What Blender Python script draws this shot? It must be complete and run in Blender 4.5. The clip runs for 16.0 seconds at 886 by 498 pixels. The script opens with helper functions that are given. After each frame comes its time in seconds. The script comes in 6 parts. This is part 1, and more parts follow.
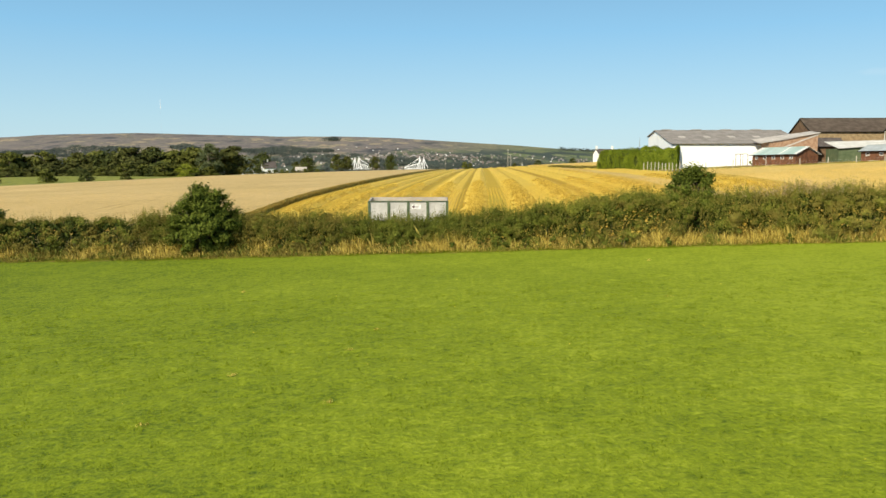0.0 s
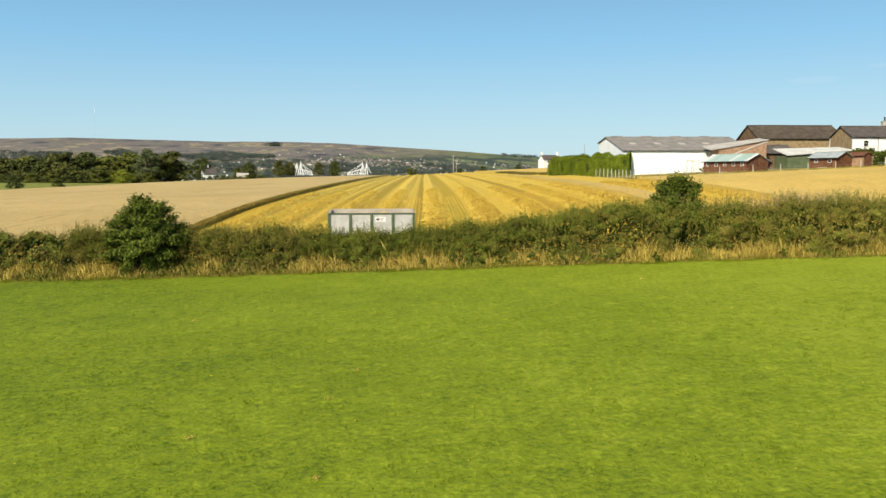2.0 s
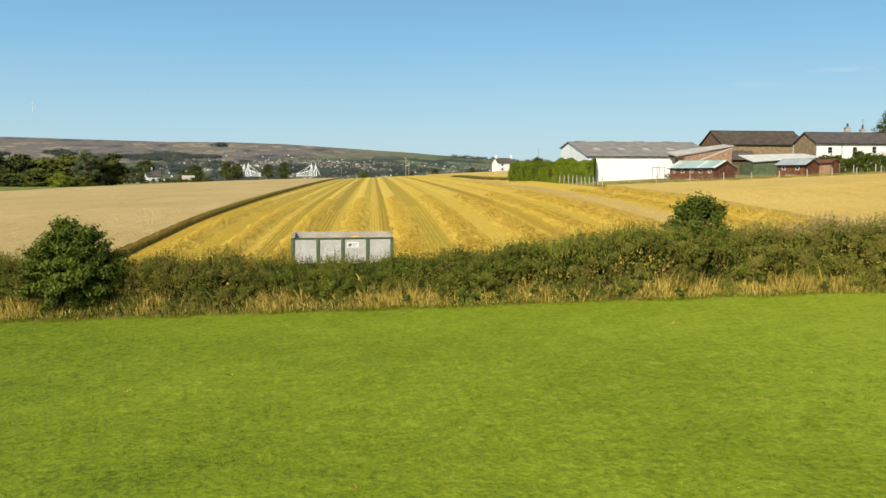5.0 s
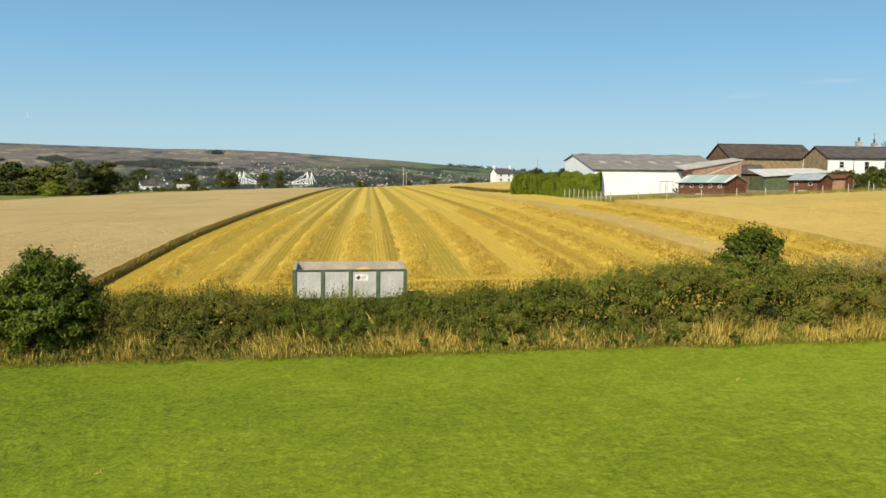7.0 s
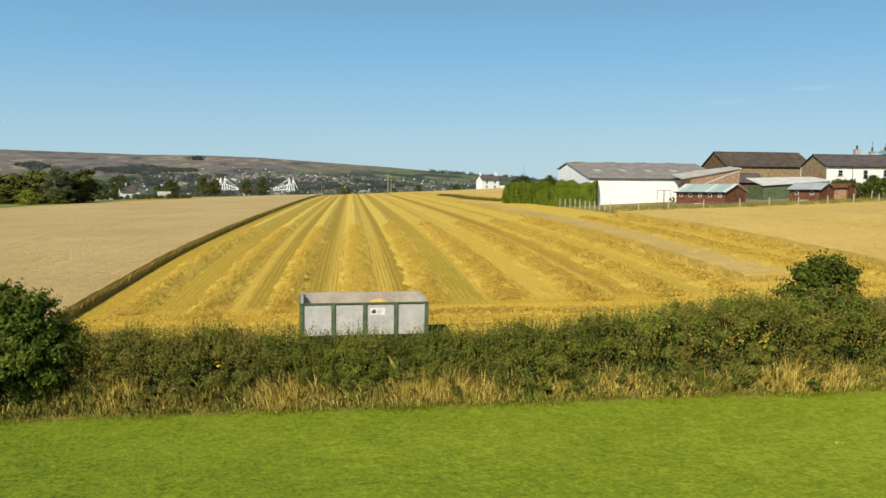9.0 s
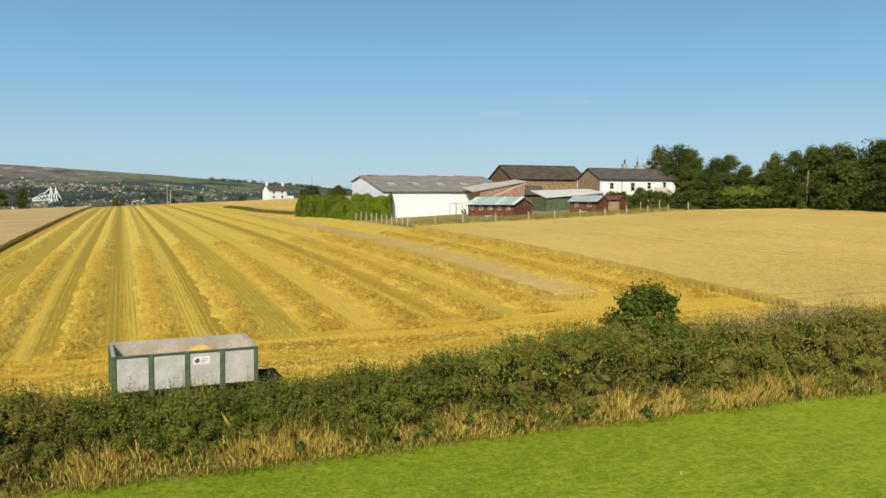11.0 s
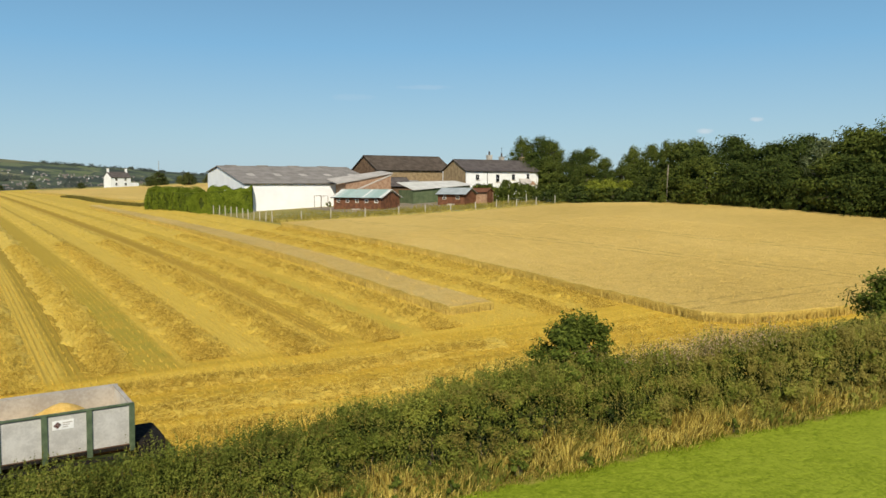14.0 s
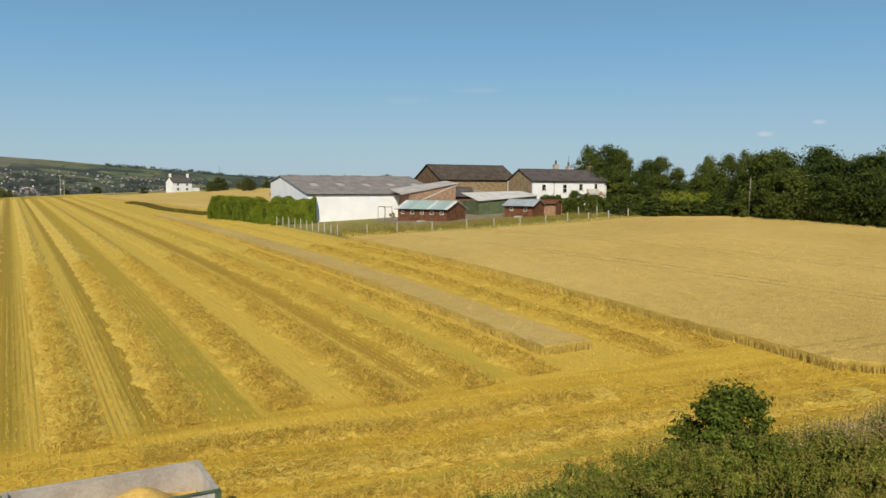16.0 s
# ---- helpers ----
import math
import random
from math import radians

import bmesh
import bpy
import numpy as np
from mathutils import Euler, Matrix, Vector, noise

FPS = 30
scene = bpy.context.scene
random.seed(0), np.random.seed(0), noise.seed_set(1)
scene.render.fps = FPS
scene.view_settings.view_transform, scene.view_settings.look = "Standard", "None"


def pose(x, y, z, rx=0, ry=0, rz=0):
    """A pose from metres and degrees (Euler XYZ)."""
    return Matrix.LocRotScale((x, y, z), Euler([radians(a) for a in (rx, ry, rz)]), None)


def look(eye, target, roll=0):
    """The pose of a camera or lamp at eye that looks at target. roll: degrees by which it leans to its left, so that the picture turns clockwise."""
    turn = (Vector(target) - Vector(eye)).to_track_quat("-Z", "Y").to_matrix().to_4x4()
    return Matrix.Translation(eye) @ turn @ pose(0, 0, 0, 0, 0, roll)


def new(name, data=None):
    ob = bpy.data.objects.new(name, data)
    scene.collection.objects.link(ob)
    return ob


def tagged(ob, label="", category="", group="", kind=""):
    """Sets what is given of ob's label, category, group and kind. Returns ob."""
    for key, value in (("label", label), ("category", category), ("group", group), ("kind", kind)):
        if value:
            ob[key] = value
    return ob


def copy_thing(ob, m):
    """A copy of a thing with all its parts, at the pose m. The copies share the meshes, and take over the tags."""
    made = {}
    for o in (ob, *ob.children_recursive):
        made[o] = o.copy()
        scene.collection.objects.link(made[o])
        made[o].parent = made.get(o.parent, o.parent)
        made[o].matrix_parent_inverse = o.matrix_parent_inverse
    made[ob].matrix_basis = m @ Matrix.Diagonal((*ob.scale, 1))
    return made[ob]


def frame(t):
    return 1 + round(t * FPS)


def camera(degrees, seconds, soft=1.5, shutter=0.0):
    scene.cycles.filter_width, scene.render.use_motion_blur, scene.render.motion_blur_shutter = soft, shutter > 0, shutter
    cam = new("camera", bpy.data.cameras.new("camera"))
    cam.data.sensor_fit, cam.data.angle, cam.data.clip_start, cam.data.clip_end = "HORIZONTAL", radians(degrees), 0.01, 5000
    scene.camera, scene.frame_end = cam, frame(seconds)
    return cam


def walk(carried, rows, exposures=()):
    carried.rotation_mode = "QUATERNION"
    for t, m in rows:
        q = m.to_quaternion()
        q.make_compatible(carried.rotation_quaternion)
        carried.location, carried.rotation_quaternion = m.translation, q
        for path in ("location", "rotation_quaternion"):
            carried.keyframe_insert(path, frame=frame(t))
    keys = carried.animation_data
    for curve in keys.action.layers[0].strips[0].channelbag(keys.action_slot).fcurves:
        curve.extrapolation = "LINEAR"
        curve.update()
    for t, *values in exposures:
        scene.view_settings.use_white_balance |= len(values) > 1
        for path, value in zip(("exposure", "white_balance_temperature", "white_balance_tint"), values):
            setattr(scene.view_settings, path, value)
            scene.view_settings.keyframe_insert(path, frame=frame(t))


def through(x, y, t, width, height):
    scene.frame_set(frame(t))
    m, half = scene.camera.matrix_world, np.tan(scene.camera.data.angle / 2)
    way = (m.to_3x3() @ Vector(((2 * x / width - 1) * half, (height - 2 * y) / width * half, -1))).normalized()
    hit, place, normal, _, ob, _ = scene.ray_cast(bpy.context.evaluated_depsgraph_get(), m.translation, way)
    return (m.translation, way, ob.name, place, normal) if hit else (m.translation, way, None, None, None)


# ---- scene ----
cam = camera(56.8, 16.0, soft=1.5)
PATH = [
    (0, (0.015, 0.319, 5.485), (0.015, 2.309, 5.292), -0.1),
    (0.5, (-0.479, 1.379, 5.544), (-0.488, 3.369, 5.349), -0.2),
    (1, (-0.836, 2.773, 5.573), (-0.844, 4.764, 5.39), -0.1),
    (1.5, (-1.237, 3.888, 5.7), (-1.197, 5.879, 5.517), -0.0),
    (2, (-1.668, 5.075, 5.766), (-1.529, 7.063, 5.586), -0.1),
    (2.5, (-2.02, 6.261, 5.805), (-1.807, 8.241, 5.626), 0.0),
    (3, (-2.322, 7.485, 5.875), (-2.09, 9.464, 5.7), 0.0),
    (3.5, (-2.588, 8.862, 5.962), (-2.392, 10.845, 5.784), 0.1),
    (4, (-2.862, 10.334, 6.007), (-2.651, 12.314, 5.825), 0.1),
    (4.5, (-3.048, 11.817, 6.397), (-2.795, 13.793, 6.216), -0.2),
    (7, (-3.751, 18.700, 7.721), (-3.478, 20.675, 7.565), 0.40),
    (7.5, (-4.316, 20.108, 7.897), (-4.017, 22.080, 7.745), 0.30),
    (8, (-4.670, 21.662, 8.015), (-4.366, 23.633, 7.866), 0.35),
    (10.5, (-6.326, 26.148, 9.457), (-5.829, 28.082, 9.345), 0.3),
    (11, (-6.894, 26.428, 9.725), (-6.08, 28.251, 9.603), -0.1),
    (11.5, (-7.33, 27.107, 9.933), (-6.31, 28.823, 9.802), -0.3),
    (12, (-7.548, 27.847, 10.244), (-6.447, 29.511, 10.105), -0.3),
    (12.5, (-7.54, 28.63, 10.337), (-6.423, 30.282, 10.191), -0.3),
    (13, (-7.418, 29.641, 10.586), (-6.311, 31.299, 10.428), -0.3),
    (13.5, (-7.173, 30.762, 10.813), (-6.063, 32.419, 10.661), -0.2),
    (14, (-6.992, 31.855, 11.277), (-5.87, 33.503, 11.118), -0.0),
    (14.5, (-6.84, 33.128, 11.751), (-5.711, 34.771, 11.593), 0.0),
    (15, (-6.791, 34.487, 12.119), (-5.648, 36.12, 11.961), 0.1),
    (15.5, (-6.666, 35.928, 12.629), (-5.55, 37.58, 12.476), 0.1),
    (16, (-6.563, 37.414, 12.882), (-5.549, 39.131, 12.73), 0.2),
]
walk(cam, [(t, look(eye, target, roll)) for t, eye, target, roll in PATH],
     [(0, 0.31, 6700, 7), (3.5, 0.22, 6620, 7), (7.5, 0.08, 6480, 7.5), (11, 0.0, 6400, 8.5), (14.5, -0.09, 6400, 9), (16, -0.24, 6350, 11)])

# ---- world and sun ----
SUN_UP, SUN_AZ = 35.0, 213.0  # degrees above the horizon; clockwise from the field's far end
world = bpy.data.worlds.new("sky")
scene.world = world
world.use_nodes = True
wn = world.node_tree
sky = wn.nodes.new("ShaderNodeTexSky")
sky.sky_type, sky.sun_disc = "NISHITA", False
sky.sun_elevation, sky.sun_rotation = radians(SUN_UP), radians(SUN_AZ)
sky.altitude, sky.air_density, sky.dust_density, sky.ozone_density = 150, 1.0, 0.6, 1.6
# clear late-summer blue: the sky model softened towards an even blue that pales to the horizon
view = wn.nodes.new("ShaderNodeTexCoord")
split, blue, both, dim = wn.nodes.new("ShaderNodeSeparateXYZ"), wn.nodes.new("ShaderNodeValToRGB"), wn.nodes.new("ShaderNodeMix"), wn.nodes.new("ShaderNodeVectorMath")
wn.links.new(view.outputs["Generated"], split.inputs[0]), wn.links.new(split.outputs[2], blue.inputs[0])
stops = ((0.0, (0.44, 0.61, 0.71)), (0.06, (0.36, 0.57, 0.71)), (0.16, (0.205, 0.46, 0.71)), (0.34, (0.11, 0.22, 0.38)), (1.0, (0.06, 0.105, 0.19)))
for _ in stops[2:]:
    blue.color_ramp.elements.new(0.5)
for k, (pos, c) in zip(blue.color_ramp.elements, stops):
    k.position, k.color = pos, (*c, 1.0)
dim.operation = "SCALE"
dim.inputs["Scale"].default_value = 0.11
both.data_type = "RGBA"
both.inputs[0].default_value = 0.84
wn.links.new(sky.outputs[0], dim.inputs[0]), wn.links.new(dim.outputs[0], both.inputs[6]), wn.links.new(blue.outputs[0], both.inputs[7])


def wisp(under, turn, up, wide, tall, dense):
    """A thin small cloud at a compass turn and height, in degrees."""
    c = Vector((math.sin(radians(turn)) * math.cos(radians(up)), math.cos(radians(turn)) * math.cos(radians(up)), math.sin(radians(up))))
    across = Vector((c.y, -c.x, 0)).normalized()
    dots = []
    for axis, size in ((across, wide), (Vector((0, 0, 1)), tall)):
        d = wn.nodes.new("ShaderNodeVectorMath")
        d.operation = "DOT_PRODUCT"
        wn.links.new(view.outputs["Generated"], d.inputs[0])
        d.inputs[1].default_value = axis
        m = wn.nodes.new("ShaderNodeMath")
        m.operation = "MULTIPLY_ADD"
        wn.links.new(d.outputs["Value"], m.inputs[0])
        m.inputs[1].default_value, m.inputs[2].default_value = 1 / radians(size), -c.dot(axis) / radians(size)
        q = wn.nodes.new("ShaderNodeMath")
        q.operation = "POWER"
        wn.links.new(m.outputs[0], q.inputs[0])
        q.inputs[1].default_value = 2.0
        dots.append(q.outputs[0])
    add, fluff, edge, mix = wn.nodes.new("ShaderNodeMath"), wn.nodes.new("ShaderNodeTexNoise"), wn.nodes.new("ShaderNodeMapRange"), wn.nodes.new("ShaderNodeMix")
    wn.links.new(view.outputs["Generated"], fluff.inputs["Vector"])
    fluff.inputs["Scale"].default_value, fluff.inputs["Detail"].default_value = 90.0, 4.0
    add.operation = "MULTIPLY_ADD"
    wn.links.new(fluff.outputs["Fac"], add.inputs[0])
    add.inputs[1].default_value = 1.2
    total = wn.nodes.new("ShaderNodeMath")
    wn.links.new(dots[0], total.inputs[0]), wn.links.new(dots[1], total.inputs[1])
    wn.links.new(total.outputs[0], add.inputs[2])
    edge.interpolation_type = "SMOOTHSTEP"
    wn.links.new(add.outputs[0], edge.inputs[0])
    for v, s in zip((1.5, 0.4, 0.0, dense), edge.inputs[1:5]):
        s.default_value = v
    front = wn.nodes.new("ShaderNodeMath")
    front.operation = "MULTIPLY"
    ahead = wn.nodes.new("ShaderNodeVectorMath")
    ahead.operation = "DOT_PRODUCT"
    wn.links.new(view.outputs["Generated"], ahead.inputs[0])
    ahead.inputs[1].default_value = c
    side = wn.nodes.new("ShaderNodeMath")
    side.operation = "GREATER_THAN"
    wn.links.new(ahead.outputs["Value"], side.inputs[0])
    wn.links.new(edge.outputs[0], front.inputs[0]), wn.links.new(side.outputs[0], front.inputs[1])
    mix.data_type = "RGBA"
    wn.links.new(front.outputs[0], mix.inputs[0]), wn.links.new(under, mix.inputs[6])
    mix.inputs[7].default_value = (0.72, 0.76, 0.80, 1.0)
    return mix.outputs[2]


over = both.outputs[2]
for cloud in ((51.8, 3.45, 0.65, 0.24, 0.6), (55.0, 4.15, 0.55, 0.2, 0.6), (33.0, 6.6, 2.2, 0.22, 0.14), (28.0, 5.9, 2.0, 0.3, 0.1)):
    over = wisp(over, *cloud)
wn.links.new(over, wn.nodes["Background"].inputs[0])
wn.nodes["Background"].inputs["Strength"].default_value = 1.0
sun = new("sun", bpy.data.lights.new("sun", "SUN"))
sun.data.energy, sun.data.angle, sun.data.color = 5.0, radians(0.55), (1.0, 0.89, 0.69)
to_sun = Vector((math.sin(radians(SUN_AZ)) * math.cos(radians(SUN_UP)), math.cos(radians(SUN_AZ)) * math.cos(radians(SUN_UP)), math.sin(radians(SUN_UP))))
sun.matrix_world = look(to_sun * 60, (0, 0, 0))
scene.view_settings.exposure = 0.0

# ---- materials ----


class Nodes:
    """A node material with short ways to write its arithmetic."""

    def __init__(self, name, rough=0.8, metal=0.0, specular=0.3):
        self.m = bpy.data.materials.new(name)
        self.m.use_nodes = True
        self.t = self.m.node_tree
        self.p = self.t.nodes["Principled BSDF"]
        self.p.inputs["Roughness"].default_value = rough
        self.p.inputs["Metallic"].default_value = metal
        self.p.inputs["Specular IOR Level"].default_value = specular
        co = self.t.nodes.new("ShaderNodeTexCoord")
        self.co = co.outputs["Object"]
        sep = self.t.nodes.new("ShaderNodeSeparateXYZ")
        self.t.links.new(self.co, sep.inputs[0])
        self.x, self.y, self.z = sep.outputs

    def put(self, value, socket):
        if isinstance(value, bpy.types.NodeSocket):
            self.t.links.new(value, socket)
        elif isinstance(value, (tuple, list)):
            socket.default_value = (*value, 1.0) if len(value) == 3 and socket.type == "RGBA" else value
        else:
            socket.default_value = value

    def math(self, op, a, b=0.0, c=0.0):
        n = self.t.nodes.new("ShaderNodeMath")
        n.operation = op
        for v, s in zip((a, b, c), n.inputs):
            self.put(v, s)
        return n.outputs[0]

    def lin(self, *terms):
        """sum of factor * value, given as pairs; a last lone number is added."""
        total = None
        for k in terms:
            v = self.math("MULTIPLY", k[1], k[0]) if isinstance(k, tuple) else k
            total = v if total is None else self.math("ADD", total, v)
        return total

    def step(self, v, lo, hi):
        n = self.t.nodes.new("ShaderNodeMapRange")
        n.interpolation_type = "SMOOTHSTEP"
        for a, s in zip((v, lo, hi, 0.0, 1.0), n.inputs):
            self.put(a, s)
        return n.outputs[0]

    def between(self, v, lo, hi, soft):
        return self.math("MULTIPLY", self.step(v, lo - soft, lo + soft), self.math("SUBTRACT", 1.0, self.step(v, hi - soft, hi + soft)))

    def vec(self, x, y, z=0.0):
        n = self.t.nodes.new("ShaderNodeCombineXYZ")
        for v, s in zip((x, y, z), n.inputs):
            self.put(v, s)
        return n.outputs[0]

    def noise(self, scale, detail=3.0, at=None, rough=0.55):
        n = self.t.nodes.new("ShaderNodeTexNoise")
        self.put(at or self.co, n.inputs["Vector"])
        n.inputs["Scale"].default_value, n.inputs["Detail"].default_value = scale, detail
        n.inputs["Roughness"].default_value = rough
        return n.outputs["Fac"]

    def cells(self, scale, at=None, colour=False):
        n = self.t.nodes.new("ShaderNodeTexVoronoi")
        self.put(at or self.co, n.inputs["Vector"])
        n.inputs["Scale"].default_value = scale
        return n.outputs["Color" if colour else "Distance"]

    def mix(self, f, a, b):
        n = self.t.nodes.new("ShaderNodeMix")
        n.data_type = "RGBA"
        self.put(f, n.inputs[0]), self.put(a, n.inputs[6]), self.put(b, n.inputs[7])
        return n.outputs[2]

    def ramp(self, f, *stops):
        n = self.t.nodes.new("ShaderNodeValToRGB")
        e = n.color_ramp.elements
        while len(e) < len(stops):
            e.new(0.5)
        for k, (pos, c) in zip(e, stops):
            k.position, k.color = pos, (*c, 1.0)
        self.put(f, n.inputs[0])
        return n.outputs[0]

    def island(self):
        return self.t.nodes.new("ShaderNodeNewGeometry").outputs["Random Per Island"]

    def chance(self):
        return self.t.nodes.new("ShaderNodeObjectInfo").outputs["Random"]

    def bump(self, h, strength=0.4, distance=0.05):
        n = self.t.nodes.new("ShaderNodeBump")
        self.put(h, n.inputs["Height"])
        n.inputs["Strength"].default_value, n.inputs["Distance"].default_value = strength, distance
        self.t.links.new(n.outputs[0], self.p.inputs["Normal"])
        return self

    def colour(self, c):
        self.put(c, self.p.inputs["Base Color"])
        return self

    def thin(self, c, amount):
        """Lets part of the light through, as leaves and straw do."""
        tr, mx = self.t.nodes.new("ShaderNodeBsdfTranslucent"), self.t.nodes.new("ShaderNodeMixShader")
        self.put(c, tr.inputs[0])
        mx.inputs[0].default_value = amount
        self.t.links.new(self.p.outputs[0], mx.inputs[1]), self.t.links.new(tr.outputs[0], mx.inputs[2])
        self.t.links.new(mx.outputs[0], self.t.nodes["Material Output"].inputs[0])
        return self


def plain(name, a, b, scale=2.0, rough=0.8, metal=0.0, bump=0.15, fine=30.0, specular=0.3):
    """A surface of two shades: broad stains and a fine grain."""
    n = Nodes(name, rough, metal, specular)
    broad, grain = n.noise(scale, 4.0), n.noise(fine, 3.0)
    f = n.step(n.lin((0.65, broad), (0.35, grain)), 0.36, 0.64)
    n.colour(n.mix(f, a, b)).bump(grain, bump, 0.02)
    return n.m


def leafy(name, dark, mid, light, through=0.22, single=0.6):
    n = Nodes(name, 0.75, 0.0, 0.1)
    r, broad = n.island(), n.noise(0.6, 2.0)
    c = n.ramp(n.lin((single, r), (0.8, broad), 0.1 - 0.5 * single), (0.1, dark), (0.5, mid), (0.92, light))
    n.colour(c).thin(c, through)
    return n.m


def straw(name, dark, mid, light, scale=6.0, rough=1.0, through=0.0, single=0.35):
    n = Nodes(name, 0.7, 0.0, 0.25)
    r, broad, fine = n.island(), n.noise(0.35, 3.0), n.noise(scale, 4.0, rough=0.7)
    c = n.ramp(n.lin((single, r), (0.35, broad), (0.75 * rough, fine), 0.35 - 0.5 * single - 0.375 * rough), (0.2, dark), (0.5, mid), (0.8, light))
    n.colour(c).bump(fine, 0.6 * rough, 0.08)
    if through:
        n.thin(c, through)
    return n.m


# the plan: rows of stubble run up the field, leaning a little to the right
LEAN = 0.047
SWATHS = (-17.2, -12.2, -7.1, -2.0, 3.1, 8.5, 13.7, 19.1, 23.8, 33.0, 37.2)
STRIP = (26.1, 29.6)
LEFT_CUT, RIGHT_CUT = -20.9, 39.9


def ground_material():
    n = Nodes("field_ground", 0.9, 0.0, 0.15)
    x, y = n.x, n.y
    wob = n.noise(0.8, 3.0)
    side = n.lin((1.0, y), (0.2, x), -58.0, (1.6, wob), -0.8)  # across the hedge
    row = n.lin((1.0, x), (-LEAN, y), 80 * LEAN)
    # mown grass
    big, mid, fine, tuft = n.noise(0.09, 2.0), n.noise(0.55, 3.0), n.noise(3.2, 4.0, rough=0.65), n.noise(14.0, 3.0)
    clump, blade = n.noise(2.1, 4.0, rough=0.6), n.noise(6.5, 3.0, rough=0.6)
    # x and y terms paint a sunlit brightening into the grass, towards the right
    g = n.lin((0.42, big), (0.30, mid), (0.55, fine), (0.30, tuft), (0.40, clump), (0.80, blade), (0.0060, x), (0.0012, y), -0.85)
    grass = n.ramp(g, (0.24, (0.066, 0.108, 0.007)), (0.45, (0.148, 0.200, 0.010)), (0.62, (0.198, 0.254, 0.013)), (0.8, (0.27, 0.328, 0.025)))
    # stubble: drilled lines, paler and duller lanes between the swaths
    lines = n.math("SINE", n.math("MULTIPLY", row, 2 * math.pi / 0.31))
    along = n.noise(1.2, 3.0, n.vec(n.math("MULTIPLY", row, 5.0), n.math("MULTIPLY", y, 0.12)))
    speck = n.noise(9.0, 4.0, rough=0.7)
    PALE, MIXED, DULL, OLIVE = (0.632, 0.449, 0.0756), (0.490, 0.340, 0.0440), (0.465, 0.330, 0.0420), (0.385, 0.280, 0.0365)
    SHADE_BROWN, UMBER, GREENED, SAP = (0.405, 0.262, 0.034), (0.385, 0.262, 0.034), (0.37, 0.30, 0.04), (0.50, 0.39, 0.06)
    worn = n.lin((1.0, row), (0.7, n.noise(0.45, 4.0)), (0.5, n.noise(1.6, 3.0)), -0.6)  # ragged lane edges
    # the brown stops near row 16 paint the shadow side of a swath
    lanes = n.ramp(n.lin((1 / 64.0, worn), 22.0 / 64.0),
                   (0.0156, MIXED), (0.0938, MIXED), (0.1000, DULL), (0.1344, DULL), (0.1406, MIXED), (0.1734, PALE), (0.1875, PALE), (0.1938, OLIVE), (0.2078, OLIVE), (0.2156, MIXED), (0.2437, MIXED), (0.2484, UMBER), (0.2700, OLIVE), (0.2828, PALE), (0.3516, PALE), (0.3578, OLIVE), (0.3750, UMBER), (0.3812, MIXED), (0.4020, MIXED), (0.4080, DULL), (0.4453, DULL), (0.4500, PALE), (0.4620, MIXED), (0.5031, PALE), (0.5344, PALE), (0.5860, PALE), (0.5930, SHADE_BROWN), (0.6070, SHADE_BROWN), (0.6150, MIXED), (0.7344, PALE))
    # young green and bare soil show at the near ends of some lanes
    close = n.math("SUBTRACT", 1.0, n.step(n.lin((1.0, y), (14.0, n.noise(0.25, 3.0))), 98.0, 124.0))
    patchy = n.math("MULTIPLY", close, n.step(n.noise(0.6, 4.0), 0.3, 0.6))
    lanes = n.mix(n.math("MULTIPLY", patchy, n.between(row, 4.2, 6.5, 0.35)), lanes, GREENED)
    lanes = n.mix(n.math("MULTIPLY", patchy, n.between(row, 20.3, 21.8, 0.35)), lanes, SAP)
    headland = n.math("SUBTRACT", 1.0, n.step(n.lin((1.0, y), (0.12, x), (2.5, wob)), 79.0, 82.0))
    bands = n.noise(0.5, 5.0, n.vec(n.math("MULTIPLY", x, 0.12), n.lin((1.0, y), (0.2, x))))
    head = n.ramp(bands, (0.3, (0.405, 0.281, 0.0336)), (0.45, (0.579, 0.383, 0.0420)), (0.58, (0.675, 0.463, 0.0630)), (0.7, (0.434, 0.309, 0.0353)))
    thin = n.math("MULTIPLY", n.between(n.lin((1.0, y), (0.15, x), (1.2, wob)), 67.4, 69.2, 0.7), n.math("MULTIPLY", n.step(x, 4.0, 9.0), n.math("SUBTRACT", 1.0, n.step(x, 22.0, 28.0))))
    # brown bands paint shade along the right-hand edges of five swaths
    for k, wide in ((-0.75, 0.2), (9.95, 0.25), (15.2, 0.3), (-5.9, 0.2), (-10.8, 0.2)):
        swath_shade = n.math("MULTIPLY", n.between(row, k - wide, k + wide, 0.15), n.step(n.noise(0.7, 3.0, n.vec(n.math("MULTIPLY", row, 3.0), y)), 0.40, 0.58))
        lanes = n.mix(n.math("MULTIPLY", swath_shade, 0.75), lanes, SHADE_BROWN)
    head = n.mix(n.math("MULTIPLY", thin, 0.75), head, (0.36, 0.32, 0.05))
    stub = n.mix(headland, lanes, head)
    shade = n.lin((0.8, along), (0.7, speck), -0.17)
    stub = n.mix(n.math("MULTIPLY", n.step(shade, 0.72, 0.22), 0.5), stub, (0.30, 0.205, 0.032))
    # drill lines show where the lanes lie bare
    bare = n.lin((1.0, n.between(row, -5.3, -3.1, 0.3)), (1.0, n.between(row, -0.7, 2.0, 0.3)), (0.5, n.between(row, -9.9, -8.4, 0.3)), 0.06)
    drill = n.math("MULTIPLY", n.math("MULTIPLY", n.step(lines, -0.1, 0.8), bare), n.step(along, 0.36, 0.56))
